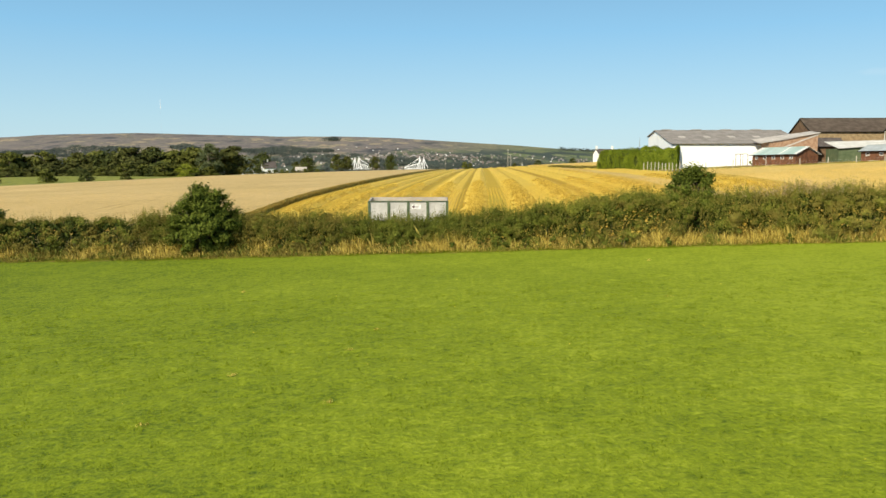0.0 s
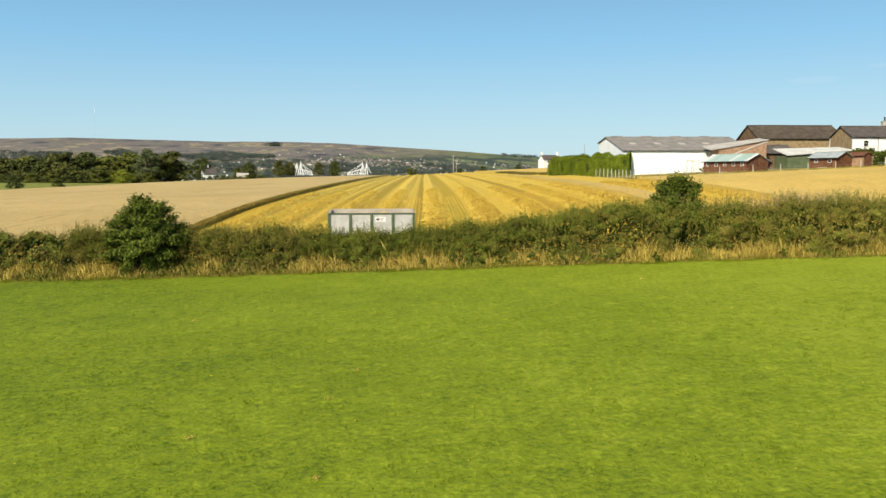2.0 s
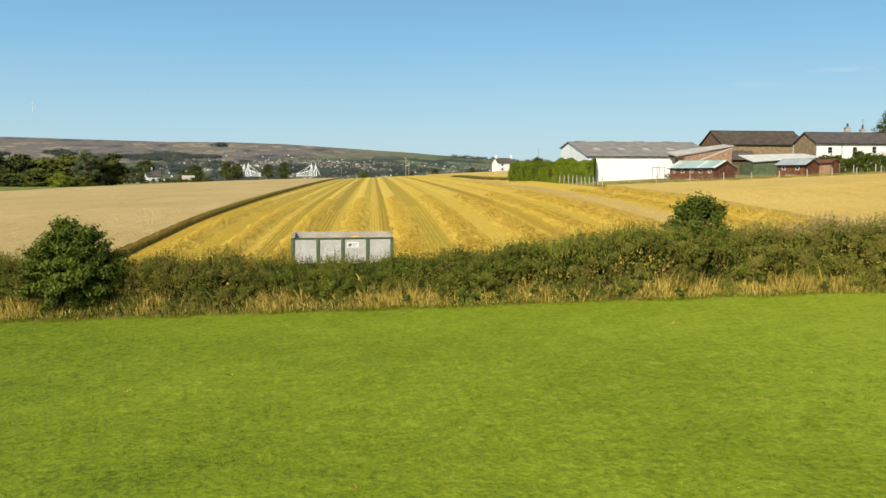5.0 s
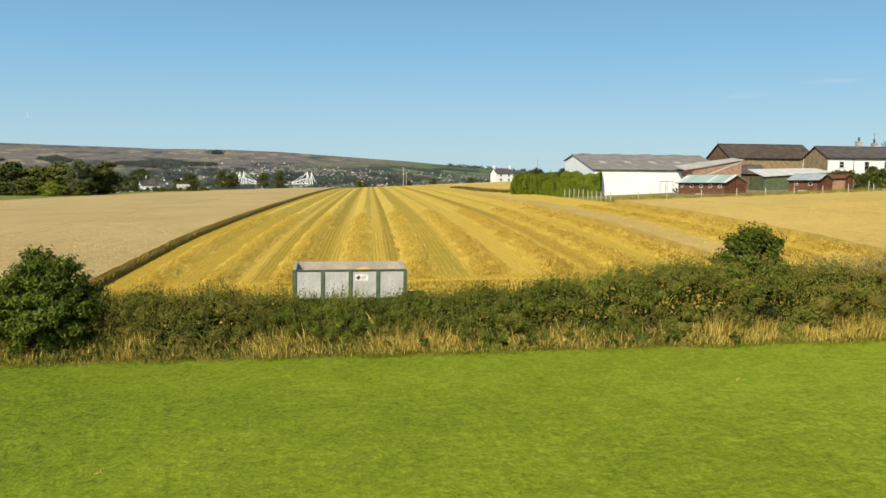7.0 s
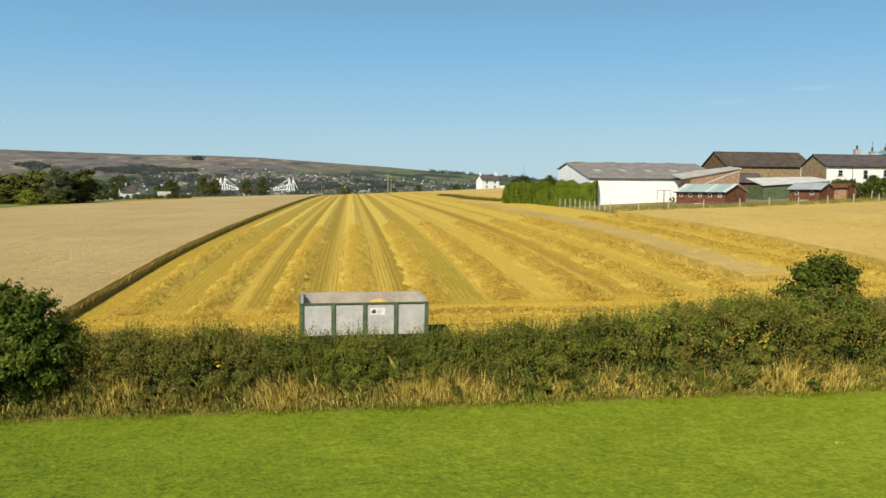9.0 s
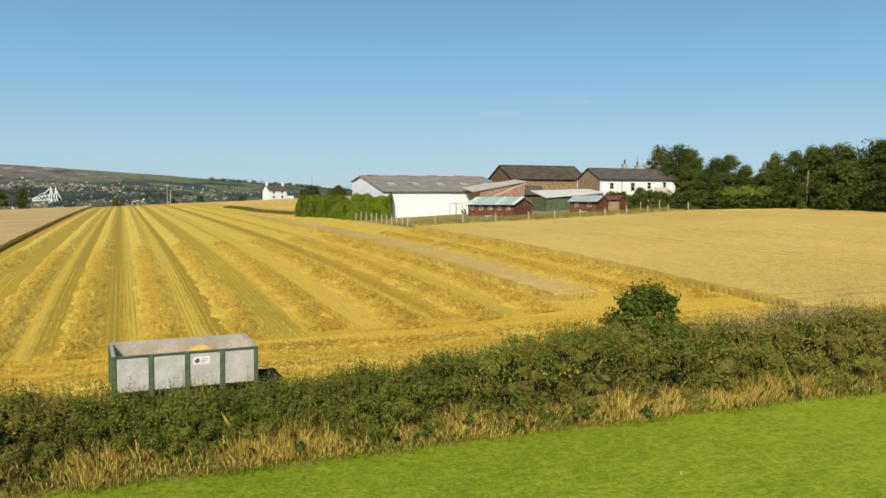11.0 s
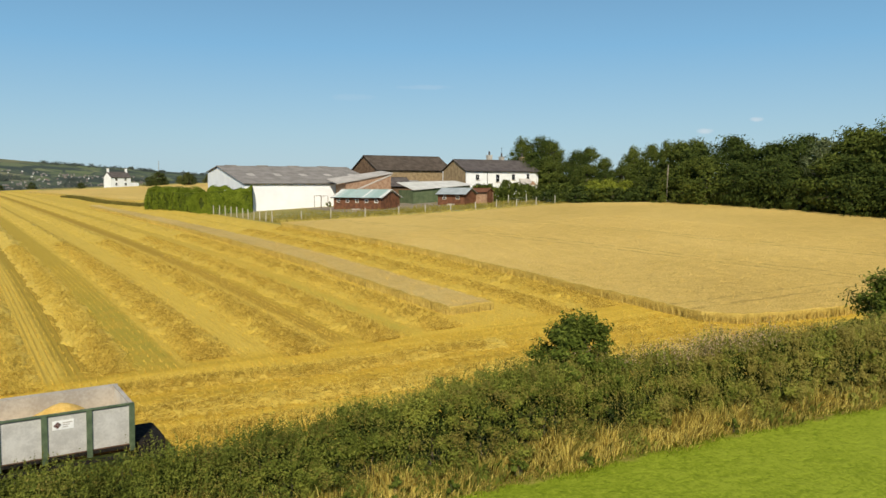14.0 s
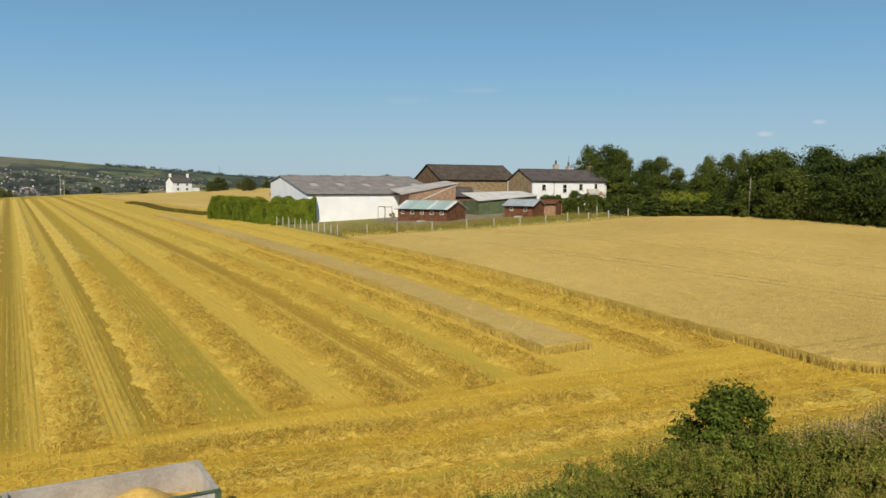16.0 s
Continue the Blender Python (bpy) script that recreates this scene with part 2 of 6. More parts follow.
    drill = n.math("MULTIPLY", drill, n.math("MULTIPLY", n.math("SUBTRACT", 0.5, n.math("MULTIPLY", headland, 0.5)), n.math("SUBTRACT", 1.0, n.math("MULTIPLY", n.step(y, 95.0, 150.0), 0.8))))
    stub = n.mix(drill, stub, (0.20, 0.135, 0.024))
    # rough bank under the hedge and pasture beyond the fields
    rough = n.ramp(n.noise(2.2, 4.0), (0.3, (0.12, 0.125, 0.022)), (0.5, (0.26, 0.215, 0.05)), (0.75, (0.38, 0.29, 0.09)))
    pasture = n.ramp(n.lin((0.5, n.noise(0.05, 3.0)), (0.5, n.noise(0.7, 4.0))), (0.35, (0.22, 0.205, 0.055)), (0.55, (0.32, 0.275, 0.085)), (0.7, (0.42, 0.34, 0.125)))
    edge = n.lin((1.0, row), (-80.0, n.math("SUBTRACT", 1.0, n.step(side, 16.0, 20.0))))
    lush = n.ramp(n.noise(0.5, 3.0), (0.35, (0.15, 0.17, 0.032)), (0.65, (0.26, 0.275, 0.058)))
    pasture = n.mix(n.step(x, -60.0, -80.0), pasture, lush)
    cut = n.math("MULTIPLY", n.between(edge, LEFT_CUT - 81.5, RIGHT_CUT + 1.5, 0.3), n.math("SUBTRACT", 1.0, n.step(y, 560.0, 570.0)))
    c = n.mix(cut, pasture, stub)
    c = n.mix(n.math("SUBTRACT", 1.0, n.step(side, 4.6, 6.0)), c, rough)
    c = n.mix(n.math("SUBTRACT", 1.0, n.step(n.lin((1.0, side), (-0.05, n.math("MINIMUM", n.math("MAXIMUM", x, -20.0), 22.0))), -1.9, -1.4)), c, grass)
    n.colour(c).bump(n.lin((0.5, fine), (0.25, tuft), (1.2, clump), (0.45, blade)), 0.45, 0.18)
    return n.m


def hill_material():
    n = Nodes("hazed_moor_and_valley", 0.95, 0.0, 0.1)
    flat = n.vec(n.x, n.math("MULTIPLY", n.y, 0.5))
    bits = n.cells(0.0085, flat, True)
    sep = n.t.nodes.new("ShaderNodeSeparateColor")
    n.t.links.new(bits, sep.inputs[0])
    hem = n.t.nodes.new("ShaderNodeTexVoronoi")
    hem.feature = "DISTANCE_TO_EDGE"
    n.put(flat, hem.inputs["Vector"])
    hem.inputs["Scale"].default_value = 0.0085
    wood = n.noise(0.0050, 4.0, flat)
    # field and moor colours are greyed and blued: distance haze painted in
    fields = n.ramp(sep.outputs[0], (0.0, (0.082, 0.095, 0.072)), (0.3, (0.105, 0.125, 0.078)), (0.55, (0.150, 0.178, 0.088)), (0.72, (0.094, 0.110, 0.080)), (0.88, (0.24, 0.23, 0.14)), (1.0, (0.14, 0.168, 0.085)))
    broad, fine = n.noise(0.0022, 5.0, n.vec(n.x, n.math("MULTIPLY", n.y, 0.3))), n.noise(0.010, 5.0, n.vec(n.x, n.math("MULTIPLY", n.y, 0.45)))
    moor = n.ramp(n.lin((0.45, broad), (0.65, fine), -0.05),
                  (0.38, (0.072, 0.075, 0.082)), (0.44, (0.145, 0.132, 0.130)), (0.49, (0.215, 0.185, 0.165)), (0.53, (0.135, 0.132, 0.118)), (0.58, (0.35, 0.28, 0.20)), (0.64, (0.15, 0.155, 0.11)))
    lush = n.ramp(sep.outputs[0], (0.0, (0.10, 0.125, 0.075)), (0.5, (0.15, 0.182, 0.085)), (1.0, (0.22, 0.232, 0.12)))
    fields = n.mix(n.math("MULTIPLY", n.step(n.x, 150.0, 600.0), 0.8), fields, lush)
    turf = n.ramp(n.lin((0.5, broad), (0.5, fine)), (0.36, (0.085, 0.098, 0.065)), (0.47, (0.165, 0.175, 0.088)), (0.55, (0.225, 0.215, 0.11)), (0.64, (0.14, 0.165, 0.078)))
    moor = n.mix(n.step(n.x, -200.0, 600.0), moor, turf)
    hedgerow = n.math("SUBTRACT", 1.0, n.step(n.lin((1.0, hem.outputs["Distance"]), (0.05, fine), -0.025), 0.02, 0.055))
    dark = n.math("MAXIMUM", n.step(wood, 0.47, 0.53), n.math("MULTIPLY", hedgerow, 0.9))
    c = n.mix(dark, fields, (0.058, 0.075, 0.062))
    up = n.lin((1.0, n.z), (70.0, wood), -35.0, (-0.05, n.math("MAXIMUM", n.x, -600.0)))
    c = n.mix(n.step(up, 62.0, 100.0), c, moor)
    n.colour(c)
    return n.m


M_ground, M_hill = ground_material(), hill_material()


def hedge_material(name, bright=1.0):
    n = Nodes(name, 0.75, 0.0, 0.08)
    r = n.island()
    patch, patch2 = n.noise(0.55, 3.0), n.noise(1.7, 3.0)
    tone = n.lin((0.9, patch), (0.6, patch2), (0.008, n.math("MAXIMUM", n.x, 0.0)), -0.81)
    fresh = n.ramp(n.lin((0.38, r), (1.3, tone), 0.31), (0.0, (0.042, 0.056, 0.010)), (0.45, (0.140, 0.168, 0.027)), (1.0, (0.34, 0.35, 0.062)))
    rust = n.ramp(n.lin((0.38, r), (1.3, tone), 0.31), (0.0, (0.085, 0.072, 0.017)), (0.45, (0.215, 0.182, 0.042)), (1.0, (0.315, 0.268, 0.068)))
    c = n.mix(n.step(n.lin((1.0, n.noise(0.9, 3.0, n.vec(n.math("ADD", n.x, 31.0), n.y, n.z))), (0.2, r), (-0.16, n.step(n.x, -9.0, -4.0)), (0.007, n.math("MAXIMUM", n.x, 0.0)), 0.0), 0.50, 0.66), fresh, rust)
    c = n.mix(1.0 - bright, c, (0.0, 0.0, 0.0)) if bright < 1 else n.mix(bright - 1.0, c, (0.46, 0.42, 0.10))
    n.colour(c).thin(c, 0.2)
    return n.m


M_leaf_hedge = hedge_material("hedge_leaf")
M_leaf_spray = hedge_material("upright_stem_leaf", 1.07)
M_leaf_bush = leafy("bush_leaf", (0.042, 0.058, 0.010), (0.104, 0.138, 0.020), (0.215, 0.25, 0.045), 0.28)
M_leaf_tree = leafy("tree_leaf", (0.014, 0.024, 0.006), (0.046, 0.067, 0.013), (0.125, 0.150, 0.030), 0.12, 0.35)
M_leaf_olive = leafy("olive_leaf", (0.022, 0.034, 0.007), (0.075, 0.099, 0.017), (0.178, 0.198, 0.040), 0.14, 0.35)
M_leaf_light = leafy("light_leaf", (0.036, 0.050, 0.009), (0.105, 0.132, 0.022), (0.21, 0.225, 0.048), 0.2, 0.35)
M_wood_dark = leafy("far_wood_leaf", (0.026, 0.034, 0.011), (0.066, 0.082, 0.022), (0.130, 0.145, 0.040), 0.14, 0.35)
M_wood_brown = leafy("far_wood_brown_leaf", (0.034, 0.040, 0.013), (0.088, 0.098, 0.027), (0.165, 0.165, 0.050), 0.14, 0.35)
M_wood_light = leafy("far_wood_light_leaf", (0.050, 0.058, 0.014), (0.130, 0.145, 0.030), (0.230, 0.230, 0.058), 0.2, 0.35)
M_leaf_lime = leafy("lime_green_leaf", (0.10, 0.13, 0.014), (0.24, 0.275, 0.03), (0.42, 0.44, 0.065), 0.3)
M_leaf_grey = leafy("willow_leaf", (0.05, 0.07, 0.03), (0.13, 0.16, 0.07), (0.25, 0.28, 0.14))
M_conifer = leafy("clipped_conifer", (0.075, 0.112, 0.010), (0.175, 0.23, 0.02), (0.30, 0.355, 0.04), 0.25, 0.4)
M_margin = leafy("margin_grass", (0.06, 0.058, 0.014), (0.145, 0.13, 0.03), (0.27, 0.225, 0.06), 0.2)
M_tuft = leafy("grass_blade", (0.135, 0.195, 0.010), (0.20, 0.262, 0.014), (0.30, 0.35, 0.03), 0.5)
M_dry = straw("dry_grass", (0.24, 0.17, 0.032), (0.55, 0.425, 0.085), (0.84, 0.69, 0.185), 6.0, 0.8, 0.3, 0.8)
M_dead = straw("dead_undergrowth", (0.10, 0.078, 0.020), (0.26, 0.195, 0.045), (0.48, 0.365, 0.095), 4.0, 0.8, 0.2, 0.8)
M_verge = leafy("verge_grass", (0.14, 0.13, 0.022), (0.29, 0.245, 0.048), (0.47, 0.385, 0.10), 0.3)
M_weed = straw("willowherb_seed", (0.27, 0.18, 0.10), (0.46, 0.325, 0.20), (0.60, 0.455, 0.30))
M_straw = straw("cut_straw", (0.270, 0.168, 0.0260), (0.605, 0.430, 0.0660), (0.790, 0.590, 0.1220), 9.0, 1.6, 0.1)
M_straw_brown = straw("browned_straw", (0.222, 0.138, 0.0218), (0.540, 0.374, 0.0510), (0.745, 0.542, 0.0970), 9.0, 1.6, 0.1)
M_loose_brown = straw("loose_browned_straw", (0.251, 0.157, 0.0235), (0.550, 0.379, 0.0521), (0.811, 0.598, 0.1218), 3.0, 0.8, 0.15, 0.75)
M_loose = straw("loose_straw", (0.289, 0.182, 0.0260), (0.598, 0.424, 0.0613), (0.820, 0.622, 0.1302), 3.0, 0.8, 0.15, 0.7)
M_wheat_ear_pale = straw("pale_wheat_ears", (0.37, 0.26, 0.09), (0.63, 0.455, 0.18), (0.83, 0.63, 0.30), 3.0, 1.5)
M_wheat_side = straw("wheat_stalks", (0.17, 0.118, 0.026), (0.49, 0.36, 0.082), (0.69, 0.52, 0.145), 5.0)
M_stubble = straw("stubble_stalks", (0.347, 0.234, 0.0378), (0.560, 0.383, 0.0588), (0.714, 0.505, 0.0966), 5.0)
M_wheat_ear = straw("wheat_ears", (0.38, 0.25, 0.06), (0.64, 0.448, 0.127), (0.82, 0.61, 0.215), 3.0, 1.3)
M_bark = plain("bark", (0.07, 0.055, 0.04), (0.16, 0.13, 0.10), 3.0, 0.9)


def wheat_material(name, a, b, c, tracks=()):
    n = Nodes(name, 0.85, 0.0, 0.15)
    row = n.lin((1.0, n.x), (-LEAN, n.y))
    broad, mid, ears = n.noise(0.05, 3.0), n.noise(0.9, 4.0), n.noise(7.0, 4.0, rough=0.75)
    f = n.lin((0.35, broad), (0.25, mid), (0.95, ears), -0.275)
    col = n.ramp(f, (0.28, a), (0.5, b), (0.72, c))
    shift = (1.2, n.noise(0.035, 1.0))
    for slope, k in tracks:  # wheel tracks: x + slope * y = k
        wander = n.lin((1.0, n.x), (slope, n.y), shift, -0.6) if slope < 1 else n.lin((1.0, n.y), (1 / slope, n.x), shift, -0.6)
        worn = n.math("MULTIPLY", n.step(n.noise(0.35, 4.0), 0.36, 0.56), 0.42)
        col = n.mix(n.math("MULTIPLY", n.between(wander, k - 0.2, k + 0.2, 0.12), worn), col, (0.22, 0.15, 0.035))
    n.colour(col).bump(ears, 0.9, 0.12)
    return n.m


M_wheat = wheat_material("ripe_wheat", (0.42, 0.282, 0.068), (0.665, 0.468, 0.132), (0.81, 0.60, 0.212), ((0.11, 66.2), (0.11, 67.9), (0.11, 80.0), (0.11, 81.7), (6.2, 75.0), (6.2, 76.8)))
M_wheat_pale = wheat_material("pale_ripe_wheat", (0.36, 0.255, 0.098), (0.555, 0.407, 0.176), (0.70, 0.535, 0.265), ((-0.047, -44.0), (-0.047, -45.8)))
M_wheat_grey = wheat_material("weathered_wheat", (0.40, 0.275, 0.08), (0.60, 0.43, 0.14), (0.74, 0.555, 0.22))
M_white = plain("white_render", (0.75, 0.76, 0.77), (0.86, 0.87, 0.88), 0.6, 0.85, 0.0, 0.1)
M_sheet_white = plain("white_cladding", (0.80, 0.82, 0.86), (0.88, 0.90, 0.93), 0.4, 0.5, 0.0, 0.05)
M_roof_grey = plain("fibre_cement_roof", (0.20, 0.185, 0.175), (0.30, 0.28, 0.265), 0.5, 0.85)
M_roof_light = plain("weathered_sheet", (0.40, 0.37, 0.34), (0.56, 0.52, 0.48), 0.5, 0.6)
M_roof_brown = plain("stone_slate", (0.060, 0.045, 0.035), (0.115, 0.09, 0.07), 0.8, 0.9)
M_slate = plain("slate", (0.075, 0.062, 0.058), (0.13, 0.112, 0.105), 0.8, 0.7)
M_stone = plain("stone_wall", (0.21, 0.15, 0.085), (0.35, 0.26, 0.15), 1.2, 0.95, 0.0, 0.4, 6.0)
M_brick = plain("red_brick", (0.27, 0.16, 0.10), (0.42, 0.275, 0.185), 1.5, 0.9, 0.0, 0.4, 9.0)
M_brick_dark = plain("weathered_brick", (0.11, 0.068, 0.04), (0.20, 0.125, 0.075), 1.2, 0.95, 0.0, 0.4, 9.0)
M_chimney = plain("grey_render", (0.34, 0.32, 0.29), (0.50, 0.47, 0.42), 2.0, 0.9)
M_pot = plain("chimney_pot_clay", (0.055, 0.052, 0.055), (0.11, 0.10, 0.10), 3.0, 0.9)
M_timber = plain("stained_timber", (0.10, 0.042, 0.022), (0.20, 0.088, 0.045), 1.5, 0.75)
M_tin = plain("galvanised_sheet", (0.34, 0.38, 0.40), (0.48, 0.52, 0.54), 0.7, 0.5, 0.12)
def patchy_tin():
    n = Nodes("patchwork_sheet", 0.5, 0.1)
    sheet = n.cells(0.42, n.vec(n.x, 0.0, 0.0), True)
    sep = n.t.nodes.new("ShaderNodeSeparateColor")
    n.t.links.new(sheet, sep.inputs[0])
    tone = n.ramp(sep.outputs[0], (0.0, (0.34, 0.47, 0.45)), (0.45, (0.42, 0.53, 0.51)), (0.6, (0.66, 0.68, 0.66)), (1.0, (0.74, 0.75, 0.73)))
    n.colour(n.mix(n.math("MULTIPLY", n.step(n.noise(1.3, 4.0), 0.5, 0.75), 0.5), tone, (0.40, 0.37, 0.33))).bump(n.noise(20.0), 0.1, 0.02)
    return n.m


M_tin_patchy = patchy_tin()
M_roof_white = plain("bleached_sheet", (0.56, 0.55, 0.51), (0.72, 0.71, 0.67), 0.5, 0.6)
M_dirt = plain("trodden_yard", (0.20, 0.165, 0.12), (0.34, 0.29, 0.22), 0.4, 0.95)
M_greenwall = plain("green_cladding", (0.07, 0.10, 0.05), (0.12, 0.15, 0.08), 1.0, 0.7)
M_post = plain("fence_post_wood", (0.42, 0.38, 0.31), (0.62, 0.58, 0.50), 4.0, 0.85)
M_pole = plain("weathered_pole_wood", (0.17, 0.15, 0.12), (0.30, 0.27, 0.22), 4.0, 0.9)
M_glass = plain("dark_window_glass", (0.012, 0.014, 0.017), (0.03, 0.034, 0.04), 1.0, 0.08, 0.0, 0.0, 30.0, 0.6)
M_steel_panel = plain("weathered_steel_panel", (0.47, 0.455, 0.43), (0.62, 0.605, 0.575), 1.6, 0.6, 0.1, 0.12, 14.0)
M_lining = plain("rust_stained_lining", (0.35, 0.315, 0.275), (0.48, 0.45, 0.41), 0.9, 0.7, 0.05, 0.15, 10.0)
M_green_paint = plain("green_paint", (0.065, 0.095, 0.055), (0.125, 0.165, 0.095), 3.0, 0.5)
M_black = plain("black_rubber", (0.010, 0.009, 0.008), (0.030, 0.026, 0.023), 6.0, 0.9, 0.0, 0.15, 30.0, 0.08)
M_rust = plain("rusty_steel", (0.09, 0.05, 0.03), (0.20, 0.12, 0.07), 5.0, 0.8, 0.3)
M_grain = plain("wheat_grain", (0.60, 0.37, 0.09), (0.78, 0.53, 0.16), 4.0, 0.9, 0.0, 0.5, 60.0)
M_label = plain("white_sign", (0.78, 0.78, 0.77), (0.88, 0.88, 0.87), 3.0, 0.4)
M_label_ink = plain("dark_sign_print", (0.035, 0.020, 0.020), (0.15, 0.07, 0.06), 9.0, 0.5)
M_flower = plain("yellow_petals", (0.70, 0.52, 0.03), (0.80, 0.66, 0.06), 4.0, 0.7)
M_white_steel = plain("white_painted_steel", (0.80, 0.81, 0.82), (0.9, 0.9, 0.9), 0.05, 0.5)

# ---- helpers for building ----


class Geo:
    """Gathers the corners and faces of one part."""

    def __init__(self):
        self.v, self.f = [], []

    def add(self, verts, faces):
        k = len(self.v)
        self.v += [tuple(p) for p in verts]
        self.f += [tuple(i + k for i in q) for q in faces]
        return self

    def box(self, x0, x1, y0, y1, z0, z1, m=None):
        p = [(x, y, z) for z in (z0, z1) for x, y in ((x0, y0), (x1, y0), (x1, y1), (x0, y1))]
        if m is not None:
            p = [m @ Vector(q) for q in p]
        return self.add(p, [(3, 2, 1, 0), (4, 5, 6, 7), (0, 1, 5, 4), (1, 2, 6, 5), (2, 3, 7, 6), (3, 0, 4, 7)])

    def prism(self, profile, a, b):
        """A profile of (u, z) pairs, swept from a to b; a and b map (u, z) to a place."""
        n = len(profile)
        p = [a(u, z) for u, z in profile] + [b(u, z) for u, z in profile]
        return self.add(p, [tuple(range(n))[::-1], tuple(range(n, 2 * n))] + [(i, (i + 1) % n, n + (i + 1) % n, n + i) for i in range(n)])

    def tube(self, a, b, r0, r1=None, sides=8):
        a, b = Vector(a), Vector(b)
        r1 = r0 if r1 is None else r1
        q = (b - a).to_track_quat("Z", "Y")
        ring = [q @ Vector((math.cos(2 * math.pi * i / sides), math.sin(2 * math.pi * i / sides), 0)) for i in range(sides)]
        p = [a + r * r0 for r in ring] + [b + r * r1 for r in ring]
        return self.add(p, [tuple(range(sides))[::-1], tuple(range(sides, 2 * sides))] + [(i, (i + 1) % sides, sides + (i + 1) % sides, sides + i) for i in range(sides)])


def part(name, geo, material, parent=None, label="", bevel=0.0, smooth=False):
    """One mesh object out of a Geo, as a thing of its own or under another."""
    me = bpy.data.meshes.new(name)
    me.from_pydata(geo.v, [], geo.f)
    if bevel:
        bm = bmesh.new()
        bm.from_mesh(me)
        bmesh.ops.recalc_face_normals(bm, faces=bm.faces)
        bmesh.ops.bevel(bm, geom=bm.edges[:], offset=bevel, segments=2, affect="EDGES", profile=0.6)
        bm.to_mesh(me)
        bm.free()
    me.materials.append(material)
    if smooth:
        me.shade_smooth()
    ob = new(name, me)
    ob.parent = parent
    return tagged(ob, label)


def thing(name, m, label, category, group="", kind=""):
    ob = new(name)
    ob.matrix_world = m
    return tagged(ob, label, category, group, kind)


def soup(name, verts, faces, material, parent=None, label=""):
    """One mesh out of number arrays, for leaves, blades and straw."""
    me = bpy.data.meshes.new(name)
    verts, faces = np.asarray(verts, np.float32), np.asarray(faces, np.int32)
    me.vertices.add(len(verts)), me.loops.add(faces.size), me.polygons.add(len(faces))
    me.vertices.foreach_set("co", verts.ravel())
    me.loops.foreach_set("vertex_index", faces.ravel())
    me.polygons.foreach_set("loop_start", np.arange(0, faces.size, faces.shape[1], dtype=np.int32))
    me.polygons.foreach_set("loop_total", np.full(len(faces), faces.shape[1], np.int32))
    me.update(calc_edges=True)
    me.materials.append(material)
    ob = new(name, me)
    ob.parent = parent
    return tagged(ob, label)


def leaves(rng, places, size, spread=0.5, upward=0.25, outward=None):
    """Diamond leaves at the places, turned at random, or mostly outward from their clump."""
    n = len(places)
    nor = rng.normal(size=(n, 3)) + (0, 0, upward)
    if outward is not None:
        nor = 0.5 * nor + outward
    nor /= np.linalg.norm(nor, axis=1, keepdims=True)
    u = np.cross(nor, rng.normal(size=(n, 3)))
    u /= np.linalg.norm(u, axis=1, keepdims=True)
    w = np.cross(nor, u)
    s = (size * rng.uniform(1 - spread, 1 + spread, n))[:, None]
    v = np.stack((places - u * s, places + w * s * 0.42 - u * s * 0.1, places + u * s, places - w * s * 0.42 - u * s * 0.1), 1)
    return v.reshape(-1, 3), np.arange(4 * n).reshape(-1, 4)


def blades(rng, feet, height, width, lean=0.35):
    """Tall thin blades, each a narrow three-cornered leaf."""
    n = len(feet)
    turn = rng.uniform(0, 2 * math.pi, n)
    side = np.stack((np.cos(turn), np.sin(turn), np.zeros(n)), 1) * width[:, None] * 0.5
    tip = feet + np.stack((rng.normal(0, lean, n) * height, rng.normal(0, lean, n) * height, height * rng.uniform(0.8, 1.0, n)), 1)
    v = np.stack((feet - side, feet + side, tip), 1)
    return v.reshape(-1, 3), np.arange(3 * n).reshape(-1, 3)


# ---- the lie of the land ----
STATIONS = (-200, 0, 26, 48, 56, 62, 80, 88, 110, 145, 185, 205, 300, 400, 480, 600, 900)
LEVELS = (-6.0, -1.95, -1.15, -0.5, -0.25, 0.0, 0.75, 1.1, 2.0, 2.65, 3.1, 3.3, 4.1, 4.75, 5.0, 5.0, 4.0)
SKY_AT = (-60, -28.4, -25.3, -20.2, -14.8, -11.1, -7.2, -3.3, 0.6, 4.6, 8.5, 10.4, 12.6, 18, 25, 35, 50, 90)
SKY_UP = (90, 150, 170, 182, 176, 171, 173, 166, 148, 129, 106, 95, 86, 55, 30, 10, 5, 5)


def fade(v, lo, hi):
    t = np.clip((v - lo) / (hi - lo), 0, 1)
    return t * t * (3 - 2 * t)


def height(x, y):
    """The ground's height at x, y; numbers or arrays."""
    x, y = np.asarray(x, float), np.asarray(y, float)
    along = sum(np.interp(y + k, STATIONS, LEVELS) for k in (-8, -4, 0, 4, 8)) / 5
    lean = np.where(x > 0, 0.045, np.interp(y, (60, 120, 280), (0.045, 0.030, 0.018)))
    near = along + lean * np.clip(x, -160, 150) + 0.01 * (x - np.clip(x, -160, 150))
    near = near + 1.7 * np.exp(-((x + 152) / 48) ** 2 - ((y - 308) / 34) ** 2)
    d, turn = np.hypot(x, y), np.degrees(np.arctan2(x, y))
    top = np.interp(turn, SKY_AT, SKY_UP)
    rise = np.clip((d - 1300) / 2900, 0, 1.1) ** 1.45
    far = -32 + (top + 32) * np.minimum(rise, 1.0) - np.maximum(d - 4250, 0) * 0.12
    far = far + np.sin(x * 0.011 + 1.3) * np.sin(y * 0.007) * 5 * fade(d, 1500, 2500) * (1 - fade(d, 3300, 4100))
    w = fade(d, 560, 1150)
    return near * (1 - w) + far * w


